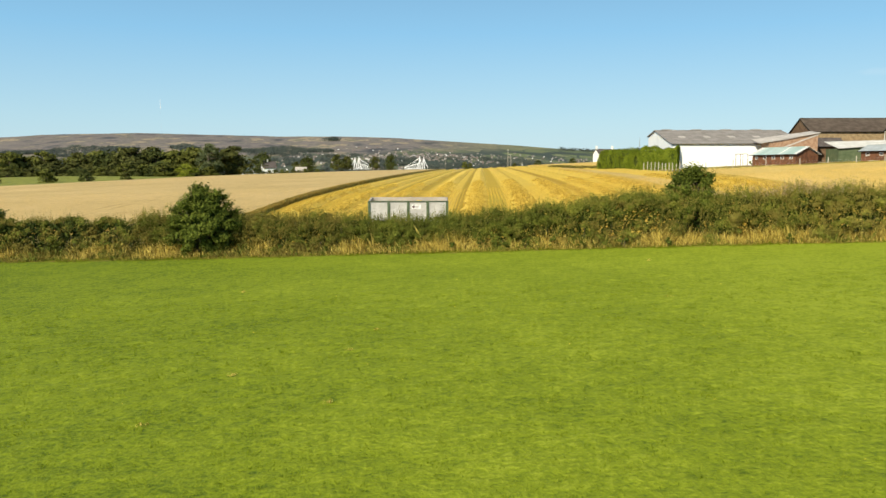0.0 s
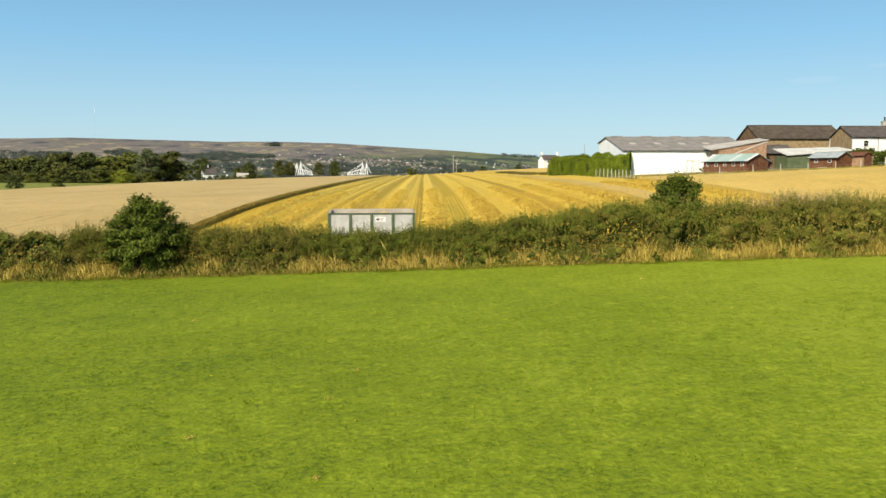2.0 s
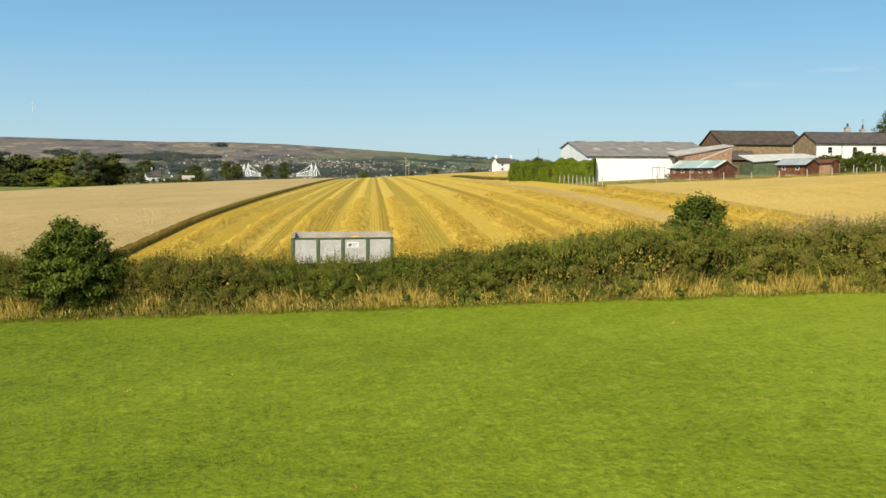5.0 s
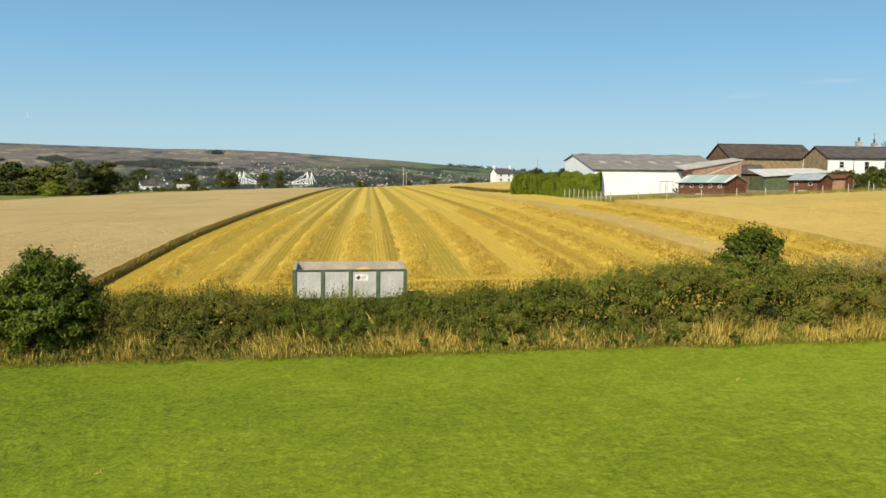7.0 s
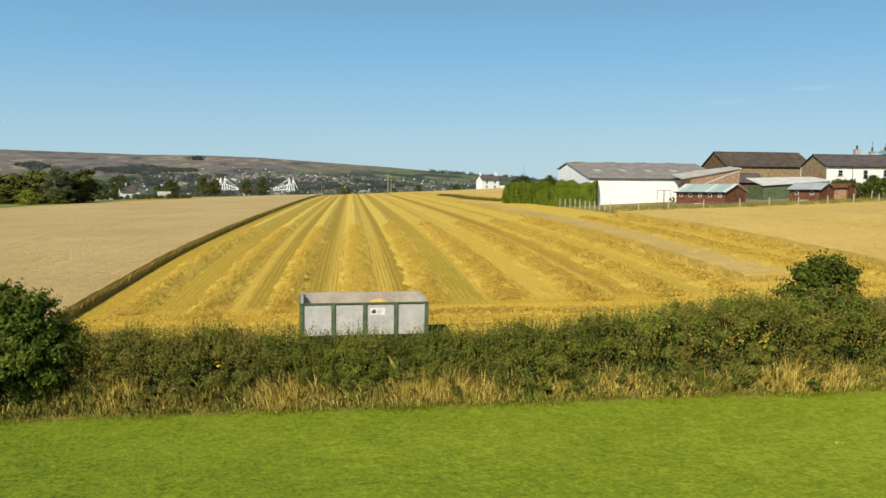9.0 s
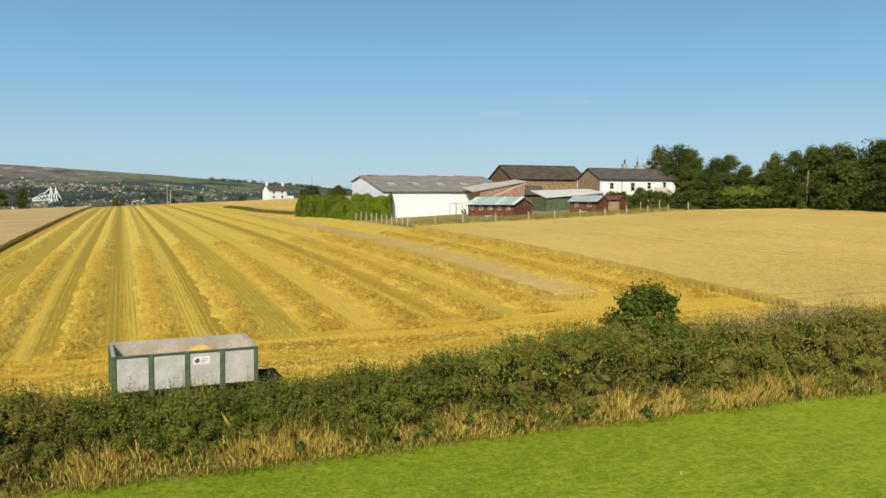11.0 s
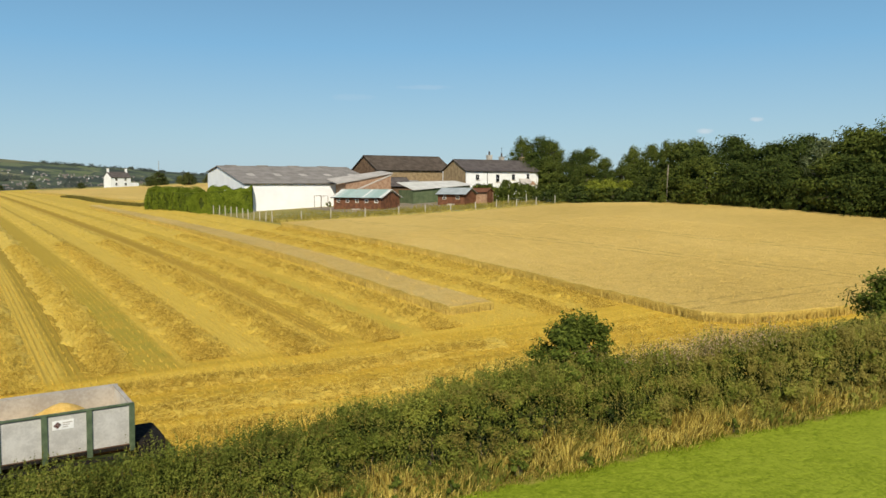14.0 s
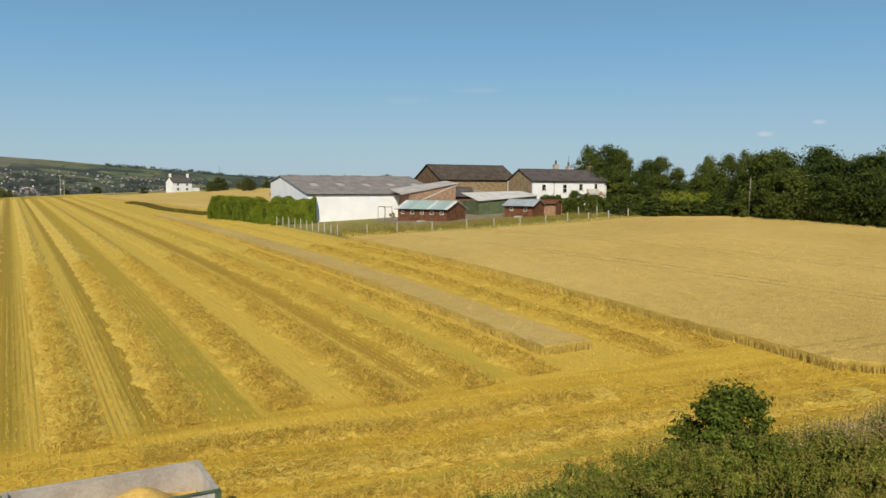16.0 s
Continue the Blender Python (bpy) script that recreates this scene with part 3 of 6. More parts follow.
def at(x, y, up=0.0):
    return (x, y, float(height(x, y)) + up)


def steps(*legs):
    """Stations: (to, step) legs, one after the other."""
    out = [legs[0][0]]
    for to, step in legs[1:]:
        n = max(1, round(abs(to - out[-1]) / step))
        out += list(np.linspace(out[-1], to, n + 1)[1:])
    return np.array(out)


gx = steps((-4700, 0), (-1500, 110), (-500, 40), (-140, 12), (-45, 4), (-24, 1.5), (24, 0.34), (48, 1.5), (130, 4), (500, 12), (1800, 45), (4700, 120))
gy = steps((-300, 0), (-20, 20), (8, 4), (44, 0.34), (66, 1.0), (120, 2), (260, 5), (640, 10), (1200, 28), (4300, 40), (4800, 70))
X, Y = np.meshgrid(gx, gy)
Z = height(X, Y)
# the mown grass is lumpy underfoot
lawn = (X > -26) & (X < 26) & (Y > 6) & (Y < 48) & (Y + 0.2 * X < 55)
rise = [0.055 * noise.noise((x * 1.5, y * 1.5, 0.0)) + 0.045 * noise.noise((x * 3.1, y * 3.1, 5.0)) for x, y in zip(X[lawn], Y[lawn])]
Z[lawn] += np.array(rise)
idx = np.arange(X.size).reshape(X.shape)
quads = np.stack((idx[:-1, :-1], idx[:-1, 1:], idx[1:, 1:], idx[1:, :-1]), -1).reshape(-1, 4)
ground = soup("ground", np.stack((X, Y, Z), -1).reshape(-1, 3), quads, M_ground)
tagged(ground, "mown green grass, straw stubble and distant brown moorland under one sheet", "ground", kind="structure")
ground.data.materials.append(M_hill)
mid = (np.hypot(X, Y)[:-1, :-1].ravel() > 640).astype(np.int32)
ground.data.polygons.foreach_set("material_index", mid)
ground.data.shade_smooth()

# ---- fields: standing wheat, swaths of straw ----
rng = np.random.default_rng(7)


def crop(name, near, far, us, tall, top_material, label, lines=(), cross=()):
    """Standing wheat between two edges of the plan: near(u) and far(u) give places; a mat of ears with cut sides of stalks."""
    holder = thing(name, Matrix(), label, "wheat crop", kind="stuff")
    nv = 150
    vs = np.linspace(0, 1, nv + 1) ** 1.6
    a, b = np.array([near(u) for u in us]), np.array([far(u) for u in us])
    P = a[None] * (1 - vs)[:, None, None] + b[None] * vs[:, None, None]
    px, py = P[..., 0], P[..., 1]
    ripple = 0.035 * np.sin(px * 2.1 + py * 0.7) * np.sin(py * 1.3) + rng.normal(0, 0.025, px.shape)
    row = px - LEAN * py
    for k in lines:
        ripple = ripple - 0.3 * np.exp(-((row - k) / 0.35) ** 2)
    for k in cross:
        ripple = ripple - 0.3 * np.exp(-((py + 0.2 * px - k) / 0.4) ** 2)
    pz = height(px, py) + tall + ripple
    i = np.arange(px.size).reshape(px.shape)
    q = np.stack((i[:-1, :-1], i[:-1, 1:], i[1:, 1:], i[1:, :-1]), -1).reshape(-1, 4)
    soup("ears", np.stack((px, py, pz), -1).reshape(-1, 3), q, top_material, holder)
    rim = np.concatenate((np.stack((px[:, 0], py[:, 0]), 1)[::-1], np.stack((px[0], py[0]), 1), np.stack((px[:, -1], py[:, -1]), 1)))
    top = np.concatenate((pz[:, 0][::-1], pz[0], pz[:, -1]))
    low = height(rim[:, 0], rim[:, 1]) - 0.05
    v = np.concatenate((np.column_stack((rim, low)), np.column_stack((rim, top))))
    m = len(rim)
    j = np.arange(m - 1)
    soup("cut_edge", v, np.stack((j, j + 1, j + 1 + m, j + m), 1), M_wheat_side, holder)
    return holder, rim


def stalks(rim, tall, count, near, holder):
    """Single stalks and ears standing at a cut edge."""
    seg = np.diff(rim, axis=0)
    mid = (rim[:-1] + rim[1:]) / 2
    w = np.hypot(seg[:, 0], seg[:, 1]) / (1 + ((mid[:, 1] - 60) / near) ** 2)
    w = np.where(np.hypot(seg[:, 0], seg[:, 1]) > 40, 0, w)
    k = rng.choice(len(seg), count, p=w / w.sum())
    p = rim[:-1][k] + seg[k] * rng.random((count, 1)) + rng.normal(0, 0.13, (count, 2))
    feet = np.column_stack((p, height(p[:, 0], p[:, 1])))
    v, f = blades(rng, feet, tall * rng.uniform(0.85, 1.22, count), rng.uniform(0.03, 0.07, count), 0.12)
    soup("stalks", v, f, M_wheat_side, holder)


def sheared(row, y):
    return (row + LEAN * (y - 80), y)


left_us = np.concatenate((np.linspace(0, 0.25, 60), np.linspace(0.25, 1, 60)[1:]))


def left_row(u):
    return LEFT_CUT - 150 * (u)


def left_near(u):
    r = left_row(u)
    return sheared(r, 72.5 - 0.2 * max(r, -60))


def left_far(u):
    r = left_row(u)
    return sheared(r, float(np.interp(r, (-171, -135, -115, -90, -70, -45, -21), (120, 165, 215, 290, 400, 500, 560))))


crop_left, rim = crop("wheat_field", left_near, left_far, [left_us[-1 - k] for k in range(len(left_us))], 0.78, M_wheat_pale,
                      "pale ripe wheat standing uncut behind the hedge", ())
stalks(rim, 0.8, 26000, 40, crop_left)

right_us = np.concatenate((np.linspace(0, 0.3, 50), np.linspace(0.3, 1, 70)[1:]))


def right_near(u):
    x = 38.6 + 65.4 * u
    return (x, float(np.interp(x, (38.6, 39.8, 42.6, 47.0, 50.2, 104), (67.6, 65.6, 64.3, 63.0, 62.3, 52.0))))


def right_far(u):
    x = 43.7 + 66 * u
    return (x, float(np.interp(x, (43, 60, 80, 98, 104, 110), (151.0, 147.5, 144.5, 145.0, 140.0, 131.0))))


crop_right, rim = crop("wheat_field", right_near, right_far, list(right_us), 0.64, M_wheat,
                       "pale ripe wheat standing uncut below the farm")
stalks(rim, 0.66, 22000, 30, crop_right)

strip_us = np.linspace(0, 1, 9)
crop_strip, rim = crop("wheat_strip", lambda u: sheared(STRIP[0] + 3.5 * u, 79.6 - 0.4 * u), lambda u: sheared(STRIP[0] + 1.0 + 2.2 * u, 250), list(strip_us), 0.60,
                       M_wheat_grey, "narrow greyish strip of uncut wheat between stubble rows")
stalks(rim, 0.62, 16000, 25, crop_strip)

far_us = np.linspace(0, 1, 20)
crop_far, rim = crop("wheat_field", lambda u: (49 + 70 * u, 262 + 20 * u), lambda u: (47 + 90 * u, 455), list(far_us), 0.75, M_wheat, "golden wheat field beyond the clipped conifer hedge")


def swath(line, y0, y1, wide, tall, near=70.0, ridge=M_straw, loose=M_loose):
    """A tumbled ridge of cut straw with loose stalks on it; line(t) gives its middle, t running up the field or along the headland."""
    holder = thing("straw_swath", Matrix(), "golden ridge of cut straw lying on stubble", "straw swath", "swaths of straw", "stuff")
    ys = [y0]
    while ys[-1] < y1:
        ys.append(ys[-1] + 0.14 + 0.0045 * (ys[-1] - y0))
    ys = np.array(ys)
    us = np.linspace(-1, 1, 19)
    U, V = np.meshgrid(us, ys)
    ph = rng.uniform(0, 9)

    def place(u, t, w):
        cx, cy = line(t)
        ax, ay = line(t + 0.5)
        dx, dy = ax - cx, ay - cy
        k = np.hypot(dx, dy)
        return cx + dy / k * u * w, cy - dx / k * u * w

    w = wide * 0.5 * (1 + 0.2 * np.sin(V * 0.9 + ph) * np.sin(V * 0.37) + 0.06 * np.sin(V * 2.3 + 3 * U + ph) + rng.normal(0, 0.05, V.shape))
    x, y = place(U + 0.07 * np.sin(V * 0.5 + ph), V, w)
    lump = 0.85 + 0.18 * np.sin(V * 1.7 + ph) * np.sin(V * 0.6 + 2 * U) + 0.2 * np.sin(V * 4.1 + 5 * U) * np.sin(V * 2.9 - 3 * U + ph) + 0.16 * np.sin(V * 8.3 - 7 * U + ph) * np.sin(U * 9 + V * 1.3)
    h = tall * np.where(U < 0.2, np.clip((U + 1) / 1.2, 0, 1) ** 0.75, np.clip((1 - U) / 0.8, 0, 1) ** 0.85) * lump + rng.normal(0, 0.07, V.shape) * (np.abs(U) < 0.95)
    z = height(x, y) + np.where(np.abs(U) > 0.97, -0.03, h * fade(V, y0 - 0.2, y0 + 2.5) - 0.02)
    i = np.arange(x.size).reshape(x.shape)
    soup("ridge", np.stack((x, y, z), -1).reshape(-1, 3), np.stack((i[:-1, :-1], i[:-1, 1:], i[1:, 1:], i[1:, :-1]), -1).reshape(-1, 4), ridge, holder)
    n = 18000
    t = y0 - 1.0 + min(near, y1 - y0) * rng.random(n) ** 1.5
    u = np.clip(rng.normal(0, 0.45, n), -1.05, 1.05)
    x, y = place(u, t, wide * 0.5)
    up = tall * np.where(u < 0.2, np.clip((u + 1) / 1.2, 0, 1) ** 0.75, np.clip((1 - u) / 0.8, 0, 1) ** 0.85) * fade(t, y0 - 0.2, y0 + 2.5) + rng.uniform(-0.02, 0.07, n)
    v, f = leaves(rng, np.column_stack((x, y, height(x, y) + up)), np.full(n, 0.25), 0.6, 1.0)
    v = v.reshape(-1, 4, 3)
    c, d, e = v.mean(1, keepdims=True), v[:, 2:3] - v[:, 0:1], v[:, 1:2] - v[:, 3:4]
    v = c + d * np.array((-0.5, 0, 0.5, 0))[None, :, None] + e * np.array((0, 0.5, 0, -0.5))[None, :, None] * 0.09
    soup("loose_straw", v.reshape(-1, 3), f, loose, holder)
    return holder


for row in SWATHS:
    swath(lambda t, r=row: (r + LEAN * (t - 80), t), 79.5 - 0.12 * row + rng.uniform(-1.5, 1.0), 470 if row < 26 else 235, (2.9 if row > 7 else 2.5) + rng.uniform(-0.2, 0.2), 0.50, 70.0, M_straw_brown if row > 7 else M_straw, M_loose_brown if row > 7 else M_loose)
for off, x0, x1, tall in ((13.0, -20, 36, 0.20), (17.6, 1, 24, 0.20), (9.4, 4, 44, 0.14)):
    swath(lambda t, o=off: (t, 58 - 0.2 * t + o + 0.4 * np.sin(t * 0.35)), x0, x1, 2.3, tall)

# loose straw and cross rows on the headland
n = 70000
hx = rng.uniform(-24, 44, n)
band = rng.choice((6.8, 10.0, 13.6, 17.5), n, p=(0.15, 0.3, 0.3, 0.25))
hy = 58 - 0.2 * hx + band + rng.normal(0, 1.15, n) + 0.5 * np.sin(hx * 0.4)
clump = np.sin(hx * 1.3 + hy) * np.sin(hy * 1.9 - 0.6 * hx) + rng.normal(0, 0.6, n)
keep = (clump > -0.2) & (hy + 0.12 * hx < 81) & ~((np.abs(hy - 65.1) < 1.7) & (hx > -6.2) & (hx < 0.9))
p = np.column_stack((hx, hy, height(hx, hy) + rng.uniform(0.02, 0.12, n)))[keep]
v, f = leaves(rng, p, np.full(len(p), 0.2), 0.6, 2.6)
v = v.reshape(-1, 4, 3)
c, d, e = v.mean(1, keepdims=True), v[:, 2:3] - v[:, 0:1], v[:, 1:2] - v[:, 3:4]
d[..., 0] *= 1.4
v = c + d * np.array((-0.5, 0, 0.5, 0))[None, :, None] + e * np.array((0, 0.5, 0, -0.5))[None, :, None] * 0.14
tagged(soup("headland_straw", v.reshape(-1, 3), f, M_loose), "loose golden straw scattered over the stubble headland", "straw", kind="stuff")

# short stubble on the near part of the field
n = 60000
r = np.round(rng.uniform(LEFT_CUT, RIGHT_CUT, n) / 0.42) * 0.42 + rng.normal(0, 0.04, n)
y = 66 + 60 * rng.random(n) ** 1.4
x = r + LEAN * (y - 80)
ok = (y + 0.2 * x > 64.5) & ~((np.abs(y - 65.1) < 1.7) & (x > -6.2) & (x < 0.9))
feet = np.column_stack((x, y, height(x, y)))[ok]
v, f = blades(rng, feet, rng.uniform(0.10, 0.2, len(feet)), rng.uniform(0.03, 0.06, len(feet)), 0.2)
tagged(soup("stubble", v, f, M_stubble), "short golden stubble in drilled lines", "stubble", kind="stuff")

# ears standing over the nearest standing wheat
def ears(count, x0, x1, y0, y1, inside, tall, holder, material=M_wheat_ear):
    x, y = rng.uniform(x0, x1, count), y0 + (y1 - y0) * rng.random(count) ** 1.3
    ok = inside(x - LEAN * (y - 80), y, x)
    x, y = x[ok], y[ok]
    feet = np.column_stack((x, y, height(x, y) + tall - 0.1))
    v, f = blades(rng, feet, rng.uniform(0.12, 0.24, len(x)), rng.uniform(0.03, 0.06, len(x)), 0.35)
    soup("ears", v, f, material, holder)


ears(110000, 38.6, 84, 58, 120, lambda r, y, x: (r > RIGHT_CUT) & (y > np.interp(x, (38.6, 39.8, 42.6, 47.0, 50.2, 104), (68.0, 66.0, 64.7, 63.4, 62.7, 52.4))), 0.64, crop_right)
ears(16000, 26, 34, 80, 125, lambda r, y, x: (r > STRIP[0] + 0.1) & (r < STRIP[1]), 0.60, crop_strip)
ears(40000, -70, -18, 76, 135, lambda r, y, x: (r < LEFT_CUT) & (y + 0.2 * x > 73), 0.78, crop_left, M_wheat_ear_pale)

# mown grass of the near field, in tufts
n = 11000
x, y = rng.uniform(-26, 28, n), 8 + 34 * rng.random(n) ** 1.15
ok = (y + 0.2 * x < 58.4)
x, y = x[ok], y[ok]
lush = 0.5 + 0.5 * np.sin(x * 1.7 + 2 * np.sin(y * 0.8)) * np.sin(y * 2.1 + np.sin(x * 0.9))
big = rng.uniform(0.5, 1.0, len(x)) * (0.55 + 0.75 * lush)
k = 9
bx = (x[:, None] + rng.normal(0, 0.10, (len(x), k)) * (0.5 + big[:, None])).ravel()
by = (y[:, None] + rng.normal(0, 0.10, (len(x), k)) * (0.5 + big[:, None])).ravel()
tall = np.repeat(big, k) * rng.uniform(0.05, 0.12, len(bx))
feet = np.column_stack((bx, by, height(bx, by) - 0.01))
v, f = blades(rng, feet, tall, rng.uniform(0.018, 0.036, len(bx)), 0.6)
tagged(soup("lawn_grass", v, f, M_tuft), "short bright green mown grass", "grass", kind="stuff")


# a few pale dead tufts on the lawn
n = 9
cx, cy = rng.uniform(-16, 20, n), rng.uniform(14, 50, n)
cx[:2], cy[:2] = (-7.1, -3.4), (27.5, 24.0)
x, y = np.repeat(cx, 30) + rng.normal(0, 0.09, n * 30), np.repeat(cy, 30) + rng.normal(0, 0.09, n * 30)
v, f = blades(rng, np.column_stack((x, y, height(x, y))), rng.uniform(0.05, 0.12, n * 30), rng.uniform(0.015, 0.03, n * 30), 0.5)
tagged(soup("dead_grass", v, f, M_dry), "small pale dead tufts in the mown grass", "grass", kind="stuff")
# tiny yellow flowers
n = 90
x, y = rng.uniform(-18, 22, n), rng.uniform(10, 48, n)
v, f = leaves(rng, np.column_stack((x, y, height(x, y) + 0.09)), np.full(n, 0.035), 0.3, 3.0)
tagged(soup("flowers", v, f, M_flower), "tiny yellow flowers scattered in the mown grass", "flowers", kind="stuff")
# ---- the hedge, its bushes and the dry grass at its foot ----


CREST_AT = (-60, -24, -16, -10, -6, 0, 4, 8, 13, 24, 40, 60)
CREST = (2.7, 2.6, 2.5, 2.3, 2.05, 1.95, 2.1, 2.7, 3.1, 3.1, 3.0, 2.9)


def crest(x):
    return np.interp(x, CREST_AT, CREST) + 0.10 * np.sin(x * 0.55) + 0.13 * np.sin(x * 1.9 + 1)


def hedge_clumps(x0, x1, per_metre, each, size, parent):
    """Billows of leaves over the hedge's front and top, each facing out from its own middle."""
    n = int((x1 - x0) * per_metre)
    x = rng.uniform(x0, x1, n)
    up = rng.random(n)
    top = crest(x)
    front = up < 0.62
    f = np.clip(up / 0.62, 0, 1)
    foot = np.interp(0.5 * np.sin(x * 0.9 + 1.1) + 0.35 * np.sin(x * 2.7) + 0.4 * np.sin(x * 0.31 + 2), (-0.6, 0.5), (0.1, 0.75))
    billow = 0.6 * np.sin(x * 1.35 + 2.5 * f) * np.sin(x * 0.47 + 4 * f) + 0.34 * np.sin(x * 3.1 - 4 * f + 1) * np.sin(x * 1.7 + 6 * f)
    s = np.where(front, 0.45 + 0.35 * f + billow, 0.8 + 1.7 * (up - 0.62) / 0.38) + rng.normal(0, 0.2, n)
    top = top + 0.18 * np.sin(x * 2.3 + 1.7 * s) * np.sin(x * 0.83 + s)
    z = np.where(front, foot + f * (top - 0.35 - foot), top - 0.25 + rng.normal(0, 0.14, n))
    r = rng.uniform(0.22, 0.5, n) * rng.choice((0.7, 1.0, 1.2), n)
    c = np.repeat(np.column_stack((x, 58 - 0.2 * x + s, z)), each, 0)
    d = rng.normal(size=(n * each, 3)) + (0, -0.25, 0.25)
    d /= np.linalg.norm(d, axis=1, keepdims=True)
    p = c + d * np.repeat(r, each)[:, None] * (rng.random(n * each) ** 0.35)[:, None] * (1.15, 1.0, 0.85)
    ok = p[:, 2] > 0.03
    p, d = p[ok], d[ok]
    p[:, 2] += height(p[:, 0], p[:, 1])
    v, q = leaves(rng, p, np.full(len(p), size), 0.5, 0.25, d)
    soup("foliage", v, q, M_leaf_hedge, parent)


def shoots(x0, x1, count):
    """Sprays that stand out of the hedge's top."""
    x = rng.uniform(x0, x1, count)
    s = rng.uniform(0.7, 2.3, count)
    y = 58 - 0.2 * x + s
    tall = rng.uniform(0.2, 0.6, count) * rng.choice((0.4, 0.7, 1.1, 1.8), count, p=(0.30, 0.33, 0.25, 0.12))
    k = 12
    t = np.tile(np.linspace(0, 1, k), (count, 1))
    thin = 0.075 * (1.1 - t)
    px = x[:, None] + rng.normal(0, 0.10, (count, 1)) * t + rng.normal(0, 1, (count, k)) * thin
    py = y[:, None] + rng.normal(0, 0.10, (count, 1)) * t + rng.normal(0, 1, (count, k)) * thin
    pz = height(x, y)[:, None] + (crest(x) - 0.1)[:, None] + tall[:, None] * t
    return np.stack((px, py, pz), -1).reshape(-1, 3)


hedge = thing("hedge", Matrix(), "dense dark green field hedge with ragged top beside mown grass", "hedge", kind="stuff")
for x0, x1, per_metre, each, size in ((-62, -24, 10, 100, 0.095), (-24, -2, 13, 300, 0.048), (-2, 28, 13, 300, 0.048), (28, 62, 10, 110, 0.095)):
    hedge_clumps(x0, x1, per_metre, each, size, hedge)
# inner leaves in a darker leaf colour, painting shade into the hedge's gaps
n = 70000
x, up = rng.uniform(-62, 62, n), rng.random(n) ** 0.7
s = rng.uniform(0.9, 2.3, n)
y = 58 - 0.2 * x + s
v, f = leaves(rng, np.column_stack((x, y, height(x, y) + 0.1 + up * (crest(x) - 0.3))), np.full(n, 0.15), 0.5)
soup("dark_inner_foliage", v, f, M_leaf_tree, hedge)
p = shoots(-60, 60, 5200)
v, f = leaves(rng, p, np.full(len(p), 0.046), 0.5, 0.6)
soup("shoots", v, f, M_leaf_hedge, hedge)


def sprays(x0, x1, count, k=13):
    """Upright leafy stems of nettle and willowherb growing through the hedge's front and top."""
    x, up = rng.uniform(x0, x1, count), rng.random(count) ** 0.5
    f = np.clip(up / 0.6, 0, 1)
    s = np.where(up < 0.6, 0.15 + 0.45 * f + rng.normal(0, 0.2, count), 0.7 + 1.5 * (up - 0.6) / 0.4)
    z = np.where(up < 0.6, 0.2 + f * (crest(x) - 0.75), crest(x) - 0.35)
    tall = rng.uniform(0.45, 1.05, count) * np.where(rng.random(count) < 0.12, 1.35, 1.0)
    t = np.tile(np.linspace(0, 1, k), (count, 1))
    px = x[:, None] + rng.normal(0, 0.10, (count, 1)) * t + rng.normal(0, 0.055, (count, k)) * (1.1 - t)
    py = (58 - 0.2 * x + s)[:, None] + rng.normal(-0.05, 0.10, (count, 1)) * t + rng.normal(0, 0.055, (count, k)) * (1.1 - t)
    pz = (height(x, 58 - 0.2 * x + s) + z)[:, None] + tall[:, None] * t
    return np.stack((px, py, pz), -1).reshape(-1, 3)


p = sprays(-24, 36, 8200, 16)
v, f = leaves(rng, p, np.full(len(p), 0.044), 0.5, 0.7)
soup("sprays", v, f, M_leaf_spray, hedge)
g = Geo()
for k in range(420):
    x = -60 + 120 * (k + random.random()) / 420
    s = random.uniform(0.9, 2.0)
    a = Vector(at(x, 58 - 0.2 * x + s, -0.05))
    g.tube(a, a + Vector((random.uniform(-0.4, 0.4), random.uniform(-0.3, 0.3), random.uniform(1.5, 2.2))), 0.02, 0.008, 5)
part("stems", g, M_bark, hedge)


def tufts(count, x0, x1, s0, s1, tall, material, name, label, wave=1.0):
    x = rng.uniform(x0, x1, count)
    drift = 0.5 * np.sin(x * 0.9 + 1.1) + 0.35 * np.sin(x * 2.7) + 0.4 * np.sin(x * 0.31 + 2) + 0.25 * np.sin(x * 6.1)
    ok = drift + rng.normal(0, 0.45, count) > -0.45 * wave
    x, drift = x[ok], drift[ok]
    s = s0 + (s1 - s0) * rng.random(len(x)) + 0.3 * np.sin(x * 1.2)
    y = 58 - 0.2 * x + s
    feet = np.column_stack((x, y, height(x, y) - 0.02))
    h = tall * rng.uniform(0.45, 1.15, len(x)) * np.interp(s, (s0, s0 + 0.9), (0.4, 1.0)) * np.interp(drift, (-0.8, 0.2, 1.2), (0.55, 0.9, 1.5))
    v, f = blades(rng, feet, h, rng.uniform(0.014, 0.032, len(x)), 0.22)
    return tagged(soup(name, v, f, material), label, "grass", kind="stuff")

def lawn_edge(x):
    """Where the mown grass ends, taken across the hedge from its line."""
    return -1.65 + 0.05 * np.clip(x, -20, 22)


